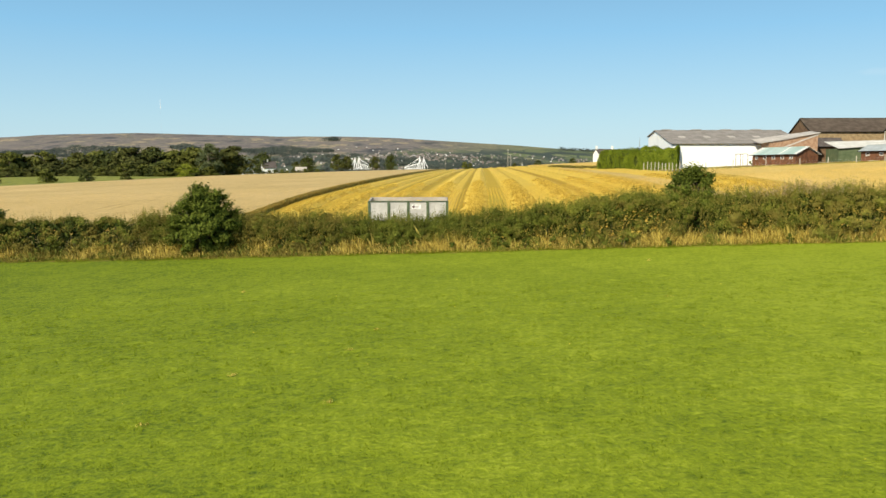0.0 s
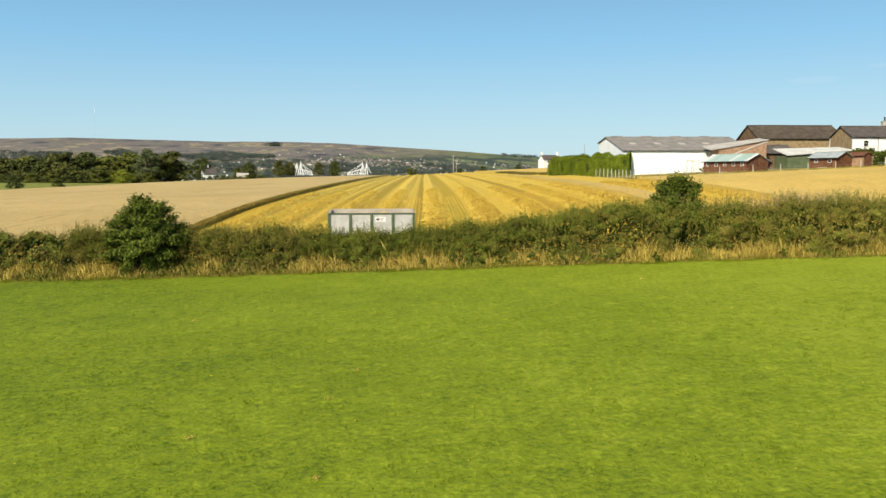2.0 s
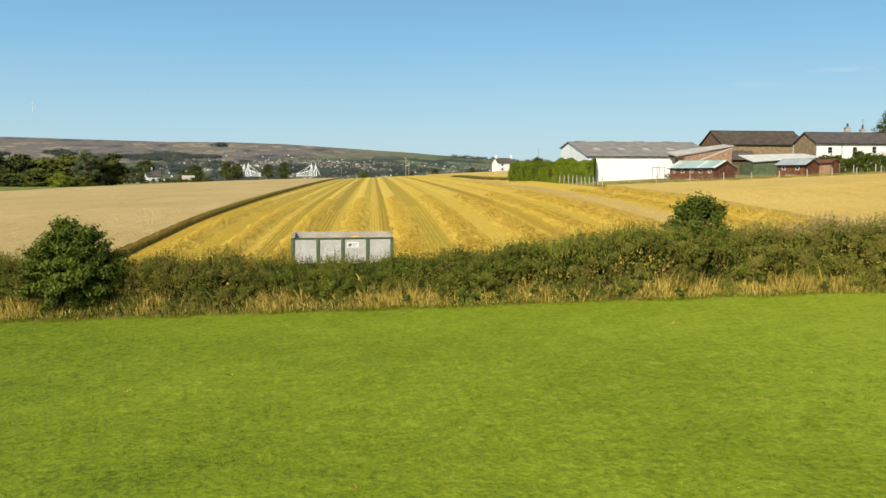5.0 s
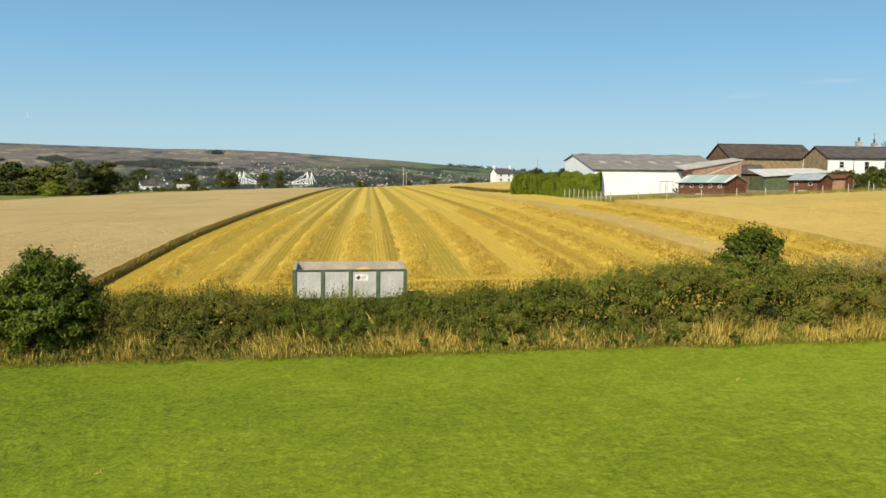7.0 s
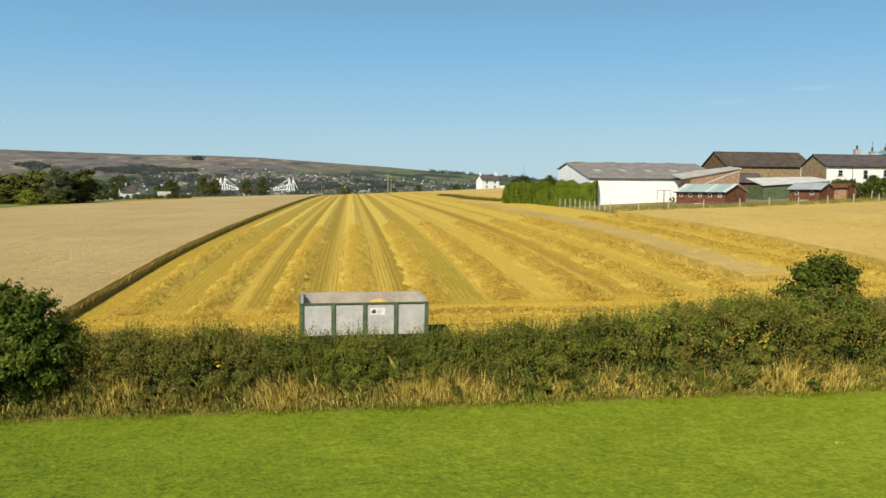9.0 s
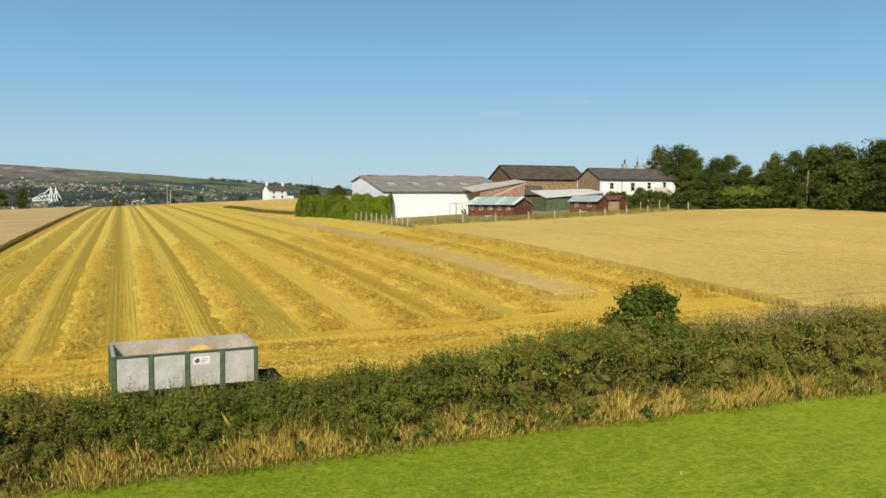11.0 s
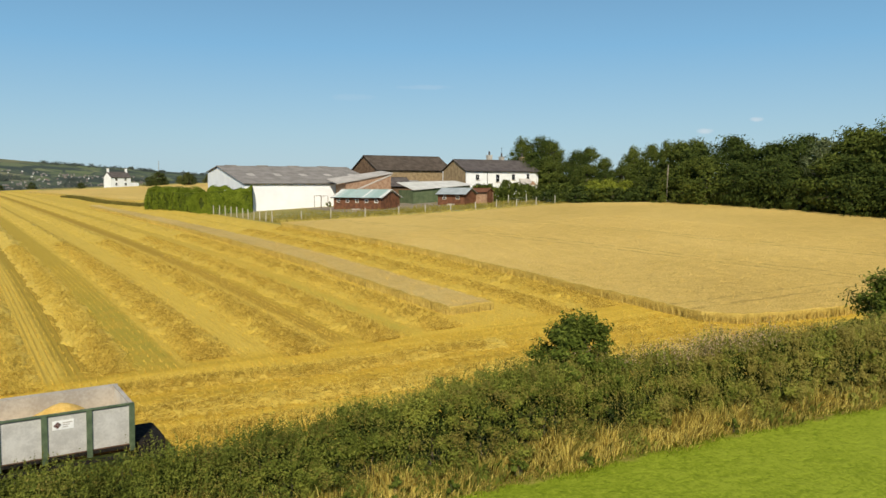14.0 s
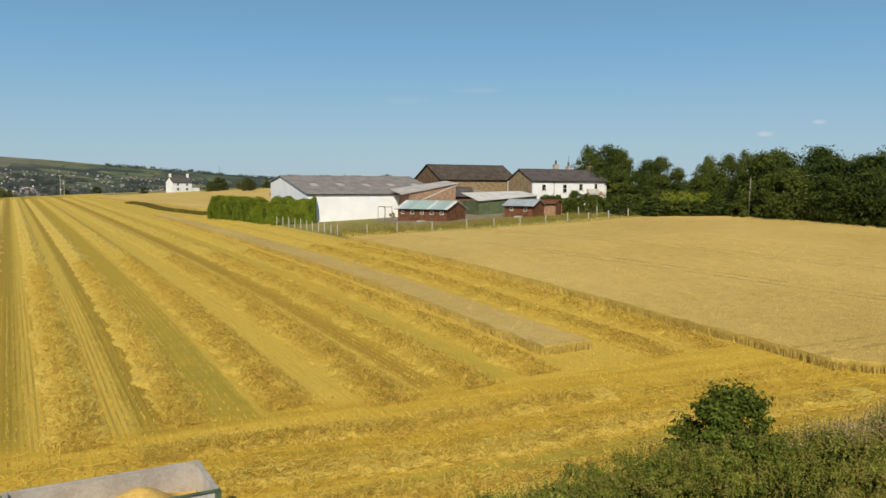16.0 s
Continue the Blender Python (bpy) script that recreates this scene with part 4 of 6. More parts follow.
def plumes(count, each, x0, x1, s0, s1, tall, material, name, label, want, fan=0.5, wide=(0.010, 0.024)):
    """Tussocks of blades fanning out of one foot; want picks the stretches where they stand thick."""
    x = rng.uniform(x0, x1, count)
    drift = 0.5 * np.sin(x * 0.9 + 1.1) + 0.35 * np.sin(x * 2.7) + 0.4 * np.sin(x * 0.31 + 2) + 0.3 * np.sin(x * 6.1)
    s_low = lawn_edge(x) + s0 + 0.2 * np.sin(x * 1.2) + 0.12 * np.sin(x * 5.1)
    s_top = s_low + 0.8 if s1 is None else s1
    deep = rng.random(count)
    s = s_low + (s_top - s_low) * deep
    ok = want * (drift + 0.3 * np.clip((x + 4) / 12, 0, 1) - 0.4 * np.clip((-2 - x) / 6, 0, 1) - 0.3 * np.clip((-19 - x) / 3, 0, 1)) + rng.normal(0, 0.55, count) > 0.02
    x, s, drift, deep = x[ok], s[ok], drift[ok], deep[ok]
    y = 58 - 0.2 * x + s
    h = tall * rng.uniform(0.45, 1.2, len(x)) * np.interp(deep, (0, 1), (0.4, 1.15)) * np.interp(want * drift, (-0.8, 0.2, 1.2), (0.5, 0.85, 1.3))
    lean = np.repeat(rng.normal(0, 0.14, (len(x), 2)), each, 0)
    n = len(x) * each
    spread = rng.normal(0, 1, (n, 2))
    H = np.minimum(np.repeat(h, each) * rng.uniform(0.35, 1.25, n), 1.35 * tall)
    fx, fy = np.repeat(x, each) + spread[:, 0] * 0.34, np.repeat(y, each) + spread[:, 1] * 0.22
    feet = np.column_stack((fx, fy, height(fx, fy) - 0.02))
    turn = rng.uniform(0, 2 * math.pi, n)
    side = np.stack((np.cos(turn), np.sin(turn), np.zeros(n)), 1) * rng.uniform(*wide, n)[:, None] * 0.5
    bow = (lean + spread * fan * 0.36 + np.clip(rng.normal(0, 0.1, (n, 2)), -0.2, 0.2)) * H[:, None]
    mid = feet + np.column_stack((bow * 0.35, H * 0.6))
    tip = feet + np.column_stack((bow, H * rng.uniform(0.75, 1.0, n)))
    v = np.stack((feet - side, feet + side, mid + side * 1.3, tip, mid - side * 1.3), 1)
    return tagged(soup(name, v.reshape(-1, 3), np.arange(5 * n).reshape(-1, 5), material), label, "grass", kind="stuff")


plumes(5400, 21, -62, 62, 0.3, 0.8, 0.95, M_dry, "dry_grass", "tall straw-coloured dry grass at the hedge's foot", 1.0)
plumes(2400, 12, -62, 62, 0.9, 0.8, 1.4, M_dry, "tall_dry_stalks", "sparse tall dry stalks before the hedge", 1.0, 0.25)
plumes(450, 22, 5, 34, 0.4, 0.9, 1.1, M_dry, "dry_grass", "tall straw-coloured dry grass at the hedge's foot", 0.5)
plumes(4200, 16, -62, 62, 0.15, 1.0, 0.6, M_dead, "dead_undergrowth", "brown dead undergrowth at the hedge's foot", 0.15, 0.7)
plumes(3400, 18, -62, 62, 0.05, 0.5, 0.45, M_verge, "rough_grass", "rough olive grass growing through dry grass", -0.8, 0.5)
plumes(2600, 14, -62, 62, 0.3, 0.7, 0.75, M_leaf_hedge, "green_weeds", "low green weeds among dry grass at the hedge", -0.6, 0.6, (0.05, 0.1))
plumes(5200, 12, -62, 62, -0.35, None, 0.26, M_tuft, "long_grass", "longer green grass along the edge of the lawn", 0.3, 0.6)
n, k = 380, 16
x, s = rng.normal(23.2, 2.2, n), rng.uniform(0.8, 2.4, n)
t = np.tile(np.linspace(0, 1, k), (n, 1))
px = x[:, None] + rng.normal(0, 0.12, (n, 1)) * t + rng.normal(0, 0.09, (n, k))
py = (58 - 0.2 * x + s)[:, None] + rng.normal(0, 0.09, (n, k))
pz = (height(x, 58 - 0.2 * x + s) + crest(x) - 0.1)[:, None] + rng.uniform(0.4, 1.0, (n, 1)) * t
v, f = leaves(rng, np.stack((px, py, pz), -1).reshape(-1, 3), np.full(n * k, 0.034), 0.5, 0.5)
tagged(soup("seeding_weeds", v, f, M_weed), "greyish pink seed heads standing above the hedge", "weeds", kind="stuff")
tufts(2600, 20, 44, 0.6, 2.2, 3.1, M_leaf_hedge, "tall_weeds", "tall dark green weeds growing through the hedge", 0.3)
tufts(5200, -62, -7, 0.0, 0.75, 2.0, M_verge, "tall_rough_grass", "tall olive brown grass growing up through the hedge", 0.8)
tufts(4200, -62, -7, 0.0, 0.7, 1.9, M_dry, "tall_dry_grass", "tall straw-coloured grass growing up through the hedge", 0.4)
tufts(3200, -7, 34, 0.0, 0.55, 1.8, M_dry, "tall_dry_grass", "tall straw-coloured grass before the hedge", 0.2)
tufts(1500, -60, -22, 1.0, 2.4, 3.2, M_weed, "seeding_weeds", "thin brown seed stalks standing above the hedge", 0.2)


def bush(x, y, rx, ry, z0, z1, count, size, label, material, lobes=16, taper=0.35):
    """A shrub: stems fanning up into sprays of leaves, narrower towards its top."""
    base = Vector(at(x, y))
    holder = thing("bush", Matrix.Translation(base), label, "bush", "bushes in the hedge")
    r = random.Random(int(x * 10))
    g, spots = Geo(), []
    for k in range(lobes):
        a, e = r.uniform(0, 2 * math.pi), r.random() ** 0.8
        c = (1 - taper * e) * math.sin(math.pi * min(1.0, 0.22 + 0.74 * e)) ** 0.55
        far = r.uniform(0.25, 0.95)
        q = Vector((rx * c * math.cos(a) * far, ry * c * math.sin(a) * far, z0 + (z1 - z0) * (0.05 + 0.9 * e) * r.uniform(0.88, 1.03)))
        spots.append(q)
        g.tube((q.x * 0.08, q.y * 0.08, -0.1), (q.x * 0.5, q.y * 0.5, max(0.1, q.z * 0.6)), 0.016 * rx, 0.01 * rx, 6)
        g.tube((q.x * 0.5, q.y * 0.5, max(0.1, q.z * 0.6)), q, 0.01 * rx, 0.003 * rx, 5)
    part("branchwork", g, M_bark, holder)
    k = rng.integers(0, lobes, count)
    d = rng.normal(size=(count, 3))
    d /= np.linalg.norm(d, axis=1, keepdims=True)
    rad = rng.random(count) ** 0.45
    c = np.array(spots)[k]
    out = c - (0, 0, (z0 + z1) * 0.4)
    out /= np.linalg.norm(out, axis=1, keepdims=True) + 1e-6
    p = c + (d * (0.19, 0.19, 0.10) + out * (rng.random((count, 1)) ** 1.5 * 0.32 - 0.12)) * rad[:, None] * rx * 0.85
    ok = p[:, 2] > 0.1
    v, f = leaves(rng, p[ok], np.full(ok.sum(), size), 0.45, 0.5, (0.5 * d + 0.7 * out)[ok])
    soup("foliage", v, f, material, holder)
    return holder


bush(-17.95, 61.7, 3.0, 2.4, 0.1, 5.3, 46000, 0.105, "large dark green elder bush in front of the hedge", M_leaf_bush, 210, 0.2)
bush(17.2, 57.2, 2.6, 2.1, 1.4, 5.25, 24000, 0.095, "dark green elder bush rising out of the hedge", M_leaf_bush, 90, 0.32)
bush(37.6, 54.0, 4.0, 2.8, 0.3, 5.3, 19000, 0.12, "broad dark green shrub at the hedge's end", M_leaf_bush, 90, 0.3)
bush(-37.2, 67.4, 2.6, 2.2, 0.2, 3.9, 9000, 0.13, "dark green shrub in the hedge", M_leaf_bush, 50)
for bx, bs, sz in ((14.9, -0.9, 0.4), (4.2, -0.8, 0.4), (2.6, -0.5, 0.5), (-2.2, -0.4, 0.45), (7.5, -0.3, 0.5), (9.3, -0.9, 0.35), (-12.0, -0.4, 0.4), (22.4, -0.4, 0.4), (-8.4, -0.9, 0.35), (0.6, -1.0, 0.4), (5.6, -0.7, 0.45), (12.1, -0.6, 0.5)):
    bush(bx, 58 - 0.2 * bx + bs, sz * 1.2, sz, 0.05, sz * 1.7, 420, 0.075, "small leafy dock plant at the lawn's edge", M_leaf_bush, 8)
# ---- the grain trailer ----


def grain_trailer():
    """A high-sided tipping trailer: local x along the body, y across, z up from the ground; its right rear near corner region is at the far end."""
    L, W, Z0, Z1 = 6.0, 2.55, 1.55, 3.13
    t = thing("grain_trailer", pose(-2.67, 64.86, float(height(-2.67, 64.86)), 4.4, 0.0, 0.4),
              "grey steel grain trailer with green frame, partly filled, parked on stubble", "trailer")
    x0, x1, y0, y1 = -L / 2, L / 2, -W / 2, W / 2
    part("floor_panel", Geo().box(x0, x1, y0, y1, Z0, Z0 + 0.06), M_rust, t)
    for y in (y0 + 0.085, y1 - 0.13):
        part("inner_lining", Geo().box(x0 + 0.055, x1 - 0.055, y, y + 0.04, Z0 + 0.062, Z1 + 0.03), M_lining, t, "pale grey inner side stained with rust")
    xs = [x0 + L * k / 4 for k in range(5)]
    for k in range(4):
        for y in (y0 + 0.03, y1 - 0.08):
            part("side_panel", Geo().box(xs[k] + 0.06, xs[k + 1] - 0.06, y, y + 0.05, Z0 + 0.06, Z1 - 0.06), M_steel_panel, t, "scuffed pale grey steel panel", 0.008)
    for y in (y0 - 0.035, y1 - 0.045):
        for x in xs:
            part("post", Geo().box(x - 0.10, x + 0.10, y, y + 0.08, Z0 - 0.22, Z1), M_green_paint, t, "faded green steel upright", 0.012)
        part("top_rail", Geo().box(x0 - 0.08, x1 + 0.08, y - 0.005, y + 0.09, Z1, Z1 + 0.07), M_green_paint if y < 0 else M_lining, t, "", 0.012)
        part("side_rail", Geo().box(x0, x1, y + 0.01, y + 0.07, Z0 - 0.1, Z0 + 0.03), M_black, t, "dark lower side rail", 0.01)
    for x in (x0, x1 - 0.05):
        part("end_panel", Geo().box(x, x + 0.05, y0 + 0.05, y1 - 0.05, Z0 + 0.06, Z1), M_steel_panel, t, "grey steel end board", 0.008)
        part("end_rail", Geo().box(x - 0.05, x + 0.1, y0 + 0.07, y1 - 0.07, Z1 + 0.002, Z1 + 0.075), M_lining, t, "", 0.012)
        for y in (y0 * 0.35, -y0 * 0.35):
            part("end_rib", Geo().box(x - 0.06 if x < 0 else x + 0.05, x if x < 0 else x + 0.11, y - 0.05, y + 0.05, Z0, Z1 - 0.02), M_green_paint, t)
    # chassis, axles and wheels
    for y in (-0.5, 0.5):
        part("chassis_beam", Geo().box(x0 + 0.2, x1 + 0.3, y - 0.06, y + 0.06, Z0 - 0.5, Z0 - 0.14), M_rust, t)
    for x in (x0 + 0.4, -1.0, 0.6, x1 - 0.3):
        part("cross_member", Geo().box(x - 0.06, x + 0.06, y0 + 0.05, y1 - 0.05, Z0 - 0.14, Z0 - 0.002), M_rust, t)
    for x in (-1.35, 0.1):
        part("axle", Geo().tube((x, -0.95, 0.56), (x, 0.95, 0.56), 0.07), M_rust, t)
        part("spring_block", Geo().box(x - 0.15, x + 0.15, -0.62, 0.62, 0.62, Z0 - 0.52), M_rust, t)
        for s in (-1, 1):
            g = Geo()
            for a, b, r0, r1 in ((0.72, 0.76, 0.49, 0.55), (0.76, 1.05, 0.56, 0.56), (1.05, 1.09, 0.55, 0.49)):
                g.tube((x, s * a, 0.56), (x, s * b, 0.56), r0, r1, 28)
            wheel = part("wheel", g, M_black, t, "worn black rubber tyre")
            part("rim", Geo().tube((x, s * 0.9, 0.56), (x, s * 1.10, 0.56), 0.3, 0.27, 20), M_green_paint, wheel)
            part("hub", Geo().tube((x, s * 1.1, 0.56), (x, s * 1.16, 0.56), 0.1, 0.08, 12), M_rust, wheel)
    # drawbar and jack at the right-hand end
    g = Geo()
    for y in (-0.48, 0.48):
        g.tube((x1 + 0.1, y, 0.92), (x1 + 1.25, y * 0.15, 0.72), 0.075)
    part("drawbar", g, M_rust, t, "rusty A-shaped drawbar")
    part("towing_eye", Geo().tube((x1 + 1.2, 0, 0.72), (x1 + 1.55, 0, 0.70), 0.09, 0.07), M_rust, t)
    part("jack", Geo().tube((x1 + 0.85, -0.25, 0.0), (x1 + 0.85, -0.25, 1.05), 0.05).box(x1 + 0.7, x1 + 1.0, -0.4, -0.1, -0.02, 0.03), M_rust, t)
    part("hydraulic_hose", Geo().tube((x1 + 0.05, -0.2, 1.35), (x1 + 0.5, -0.1, 1.5), 0.03).tube((x1 + 0.5, -0.1, 1.5), (x1 + 1.0, 0.0, 1.05), 0.03), M_black, t)
    # black block added over the hitch, deepening the dark of the trailer's shadow
    part("hitch_block", Geo().box(x1 + 0.12, x1 + 1.35, -1.0, 0.9, 0.6, 1.55), M_black, t, "plain black block added over the drawbar", 0.16)
    # rail along the near side, coloured black to stand for shade under the body
    part("side_guard", Geo().box(x0 + 0.3, x1 - 0.5, y0 - 0.02, y0 + 0.04, 1.10, 1.23), M_black, t, "guard rail coloured black to pass for the shade under the body")
    # sign on the third bay
    sx = xs[2] + 0.26
    sign = part("sign", Geo().box(sx, sx + 0.72, y0 + 0.008, y0 + 0.026, Z1 - 0.56, Z1 - 0.22), M_label, t, "small white sign with a dark emblem")
    e = Geo()
    for a in range(8):
        e.box(sx + 0.05 + 0.03 * a, sx + 0.075 + 0.03 * a, y0 + 0.002, y0 + 0.0075, Z1 - 0.52 + 0.03 * abs(a - 3.5), Z1 - 0.26 - 0.025 * abs(a - 4))
    part("emblem", e, M_label_ink, sign, "dark brown and black emblem")
    e = Geo()
    for k in range(3):
        e.box(sx + 0.34, sx + 0.66 - 0.07 * k, y0 + 0.002, y0 + 0.0075, Z1 - 0.33 - 0.075 * k, Z1 - 0.295 - 0.075 * k)
    part("lettering", e, M_roof_light, sign, "faded unreadable print")
    return t


trailer = grain_trailer()
# the load, heaped in the middle
g = Geo()
na, nr = 30, 14
place = trailer.matrix_world
for i in range(nr + 1):
    for j in range(na + 1):
        u, w = -1 + 2 * j / na, -1 + 2 * i / nr
        x, y = u * 2.9, w * 1.17
        z = 2.27 + 0.88 * math.exp(-((x - 0.85) / 1.15) ** 2 - (y / 1.0) ** 2) - 0.12 * abs(u) + 0.01 * math.sin(9 * x + 5 * y)
        g.v.append(tuple(place @ Vector((x, y, z))))
for i in range(nr):
    for j in range(na):
        k = i * (na + 1) + j
        g.f.append((k, k + 1, k + na + 2, k + na + 1))
load = part("grain_heap", g, M_grain, None, "", 0.0, True)
tagged(load, "golden heap of wheat grain lying in the trailer", "grain", kind="stuff")

# ---- the farm ----


def roof_sheets(parent, a, b, c, d, thick, material, name="roof", label=""):
    """A roof slope with thickness through four corners, eaves a-b and ridge d-c."""
    a, b, c, d = (Vector(p) for p in (a, b, c, d))
    n = (b - a).cross(d - a).normalized() * thick
    return part(name, Geo().add([a, b, c, d, a + n, b + n, c + n, d + n], [(3, 2, 1, 0), (4, 5, 6, 7), (0, 1, 5, 4), (1, 2, 6, 5), (2, 3, 7, 6), (3, 0, 4, 7)]), material, parent, label)


def ribs(parent, a, b, c, d, count, material, name, w=0.05, h=0.05):
    """Raised ribs running up a slope, as one part."""
    a, b, c, d = (Vector(p) for p in (a, b, c, d))
    n = (b - a).cross(d - a).normalized() * h
    u = (b - a).normalized() * w
    g = Geo()
    for k in range(count):
        t = (k + 0.5) / count
        p, q = a.lerp(b, t), d.lerp(c, t)
        g.add([p - u, p + u, q + u, q - u, p - u * 0.6 + n, p + u * 0.6 + n, q + u * 0.6 + n, q - u * 0.6 + n], [(4, 5, 6, 7), (0, 1, 5, 4), (1, 2, 6, 5), (2, 3, 7, 6), (3, 0, 4, 7)])
    return part(name, g, material, parent)


def gabled(name, m, label, length, front, back, eave_f, eave_b, ridge, mats, wall_name="wall", over=0.35, category="building", sheet=0, thick=0.14):
    """A gabled building: local x along the ridge from 0, front wall at y = 0, ridge over y = front, back wall at y = front + back."""
    wall, gable, roof = mats
    h = thing(name, m, label, category)
    D, w = front + back, 0.3
    part(wall_name, Geo().box(0, length, 0, w, -1.5, eave_f), wall, h)
    part(wall_name, Geo().box(0, length, D - w, D, -1.5, eave_b), wall, h)
    for x in (0.002, length - w - 0.002):
        prof = [(w, -1.5), (D - w, -1.5), (D - w, eave_b - 0.15), (front, ridge - 0.12), (w, eave_f - 0.15)]
        part("gable", Geo().prism(prof, lambda u, z: (x, u, z), lambda u, z: (x + w, u, z)), gable, h)
    o = over
    kf, kb = (ridge - eave_f) / front, (ridge - eave_b) / back
    f = ((-o, -o, eave_f - o * kf), (length + o, -o, eave_f - o * kf), (length + o, front, ridge), (-o, front, ridge))
    b = ((length + o, D + o, eave_b - o * kb), (-o, D + o, eave_b - o * kb), (-o, front, ridge), (length + o, front, ridge))
    roof_sheets(h, *f, thick, roof)
    roof_sheets(h, *b, thick, roof)
    if sheet:
        up = [Vector(p) + (Vector(f[1]) - Vector(f[0])).cross(Vector(f[3]) - Vector(f[0])).normalized() * thick for p in f]
        ribs(h, *up, sheet, roof, "roof_ribs")
    part("ridge_cap", Geo().box(-o - 0.02, length + o + 0.02, front - 0.2, front + 0.2, ridge + thick - 0.02, ridge + thick + 0.07), roof, h)
    part("gutter", Geo().tube((-o, -o - 0.07, eave_f - o * kf), (length + o, -o - 0.07, eave_f - o * kf), 0.07), M_black, h)
    return h


def window(parent, x, z, w, hgt, y=0.0, frame_material=M_white, bars=True):
    """A sash window set back in its frame, with a sill; in a wall that faces -y."""
    f = 0.07
    win = part("window", Geo().box(x, x + w, y - 0.03, y + 0.06, z + hgt - f, z + hgt).box(x, x + w, y - 0.03, y + 0.06, z, z + f).box(x, x + f, y - 0.028, y + 0.06, z + f, z + hgt - f).box(x + w - f, x + w, y - 0.028, y + 0.06, z + f, z + hgt - f), frame_material, parent)
    part("pane", Geo().box(x + f, x + w - f, y - 0.012, y + 0.02, z + f, z + hgt - f), M_glass, win, "dark window glass")
    if bars:
        part("glazing_bar", Geo().box(x + f, x + w - f, y - 0.026, y - 0.014, z + hgt / 2 - 0.025, z + hgt / 2 + 0.025), frame_material, win)
    part("sill", Geo().box(x - 0.1, x + w + 0.1, y - 0.14, y + 0.02, z - 0.1, z - 0.002), M_stone, win)
    return win


def chimney(parent, x, y, z0, z1, w, d, material, label):
    c = part("chimney", Geo().box(x - w / 2, x + w / 2, y - d / 2, y + d / 2, z0, z1).box(x - w / 2 - 0.08, x + w / 2 + 0.08, y - d / 2 - 0.08, y + d / 2 + 0.08, z1 - 0.25, z1 - 0.1), material, parent, label)
    part("chimney_pot", Geo().tube((x, y, z1), (x, y, z1 + 0.8), 0.25, 0.19, 10).tube((x, y, z1 + 0.8), (x, y, z1 + 0.9), 0.24, 0.24, 10), M_pot, c, "dark clay chimney pot")
    return c


Z_BARN = 5.9
# long white barn
barn = gabled("white_barn", Matrix.Translation((53.2, 191.5, Z_BARN)), "long white clad barn with a grey corrugated roof", 31.0, 15.5, 7.0, 5.4, 7.9, 9.1,
              (M_sheet_white, M_sheet_white, M_roof_grey), sheet=60)
for k in range(5):
    a = 3.4 + 6.0 * k
    t0, t1 = 0.40, 0.53
    z = lambda t: 5.4 + (9.1 - 5.4) * t + 0.21
    part("roof_light", Geo().add([(a, 15.5 * t0, z(t0)), (a + 1.5, 15.5 * t0, z(t0)), (a + 1.5, 15.5 * t1, z(t1)), (a, 15.5 * t1, z(t1))], [(0, 1, 2, 3)]).add(
        [(a, 15.5 * t0, z(t0) - 0.05), (a + 1.5, 15.5 * t0, z(t0) - 0.05), (a + 1.5, 15.5 * t1, z(t1) - 0.05), (a, 15.5 * t1, z(t1) - 0.05)], [(3, 2, 1, 0)]), M_roof_light, barn, "pale translucent roof light")
for k in range(4):
    part("ridge_vent", Geo().box(1.5 + 7.4 * k, 3.9 + 7.4 * k, 15.1, 15.9, 9.2, 9.45), M_roof_grey, barn)
# flat dark panel on the gable; the opening's inner shade is only colour
part("doorway", Geo().box(-0.02, 0.05, 3.5, 10.5, -0.5, 4.2), M_glass, barn, "flat dark panel painting the unlit inside of a barn doorway")
lean = gabled("barn_extension", Matrix.Translation((91.8, 200.0, Z_BARN + 0.3)), "lower grey roofed barn behind the white barn", 9.0, 9.0, 6.0, 5.2, 6.0, 8.0, (M_stone, M_stone, M_roof_grey))

# stone barn with a dark roof
brown = gabled("stone_barn", Matrix.Translation((89.9, 201.8, 7.0)), "tall stone barn with a dark brown slate roof", 21.5, 6.3, 6.3, 7.6, 7.6, 11.0, (M_stone, M_brick_dark, M_roof_brown))
part("timber_door", Geo().box(8, 10.8, -0.05, 0.02, -0.5, 3.2), M_timber, brown)

# farmhouse
house = gabled("farmhouse", Matrix.Translation((104.5, 186.0, 8.7)), "white rendered two-storey farmhouse with slate roof and chimneys", 21.8, 4.9, 4.9, 5.6, 5.6, 8.15, (M_white, M_stone, M_slate))
for x, z, w, hh in ((2.6, 3.4, 1.15, 1.35), (8.6, 2.9, 1.15, 1.9), (13.4, 3.4, 1.1, 1.5), (18.0, 3.7, 1.0, 1.3), (3.0, 0.4, 1.2, 1.4), (9.0, 0.3, 1.2, 1.4), (18.4, 0.3, 1.2, 1.4)):
    window(house, x, z, w, hh)
for x, w, top, material, label in ((10.6, 1.2, 9.5, M_chimney, "pale grey rendered chimney stack"), (14.4, 1.1, 9.15, M_chimney, "pale grey rendered chimney stack"), (20.9, 1.2, 9.2, M_stone, "tan stone chimney stack")):
    chimney(house, x, 5.2, 7.3, top, w, 0.9, material, label)
part("downpipe", Geo().tube((6.0, -0.08, -1), (6.0, -0.08, 5.5), 0.06), M_black, house)
part("aerial", Geo().tube((14.4, 5.2, 9.6), (14.4, 5.2, 11.4), 0.03).tube((14.0, 5.2, 11.2), (14.9, 5.2, 11.2), 0.02), M_black, house)
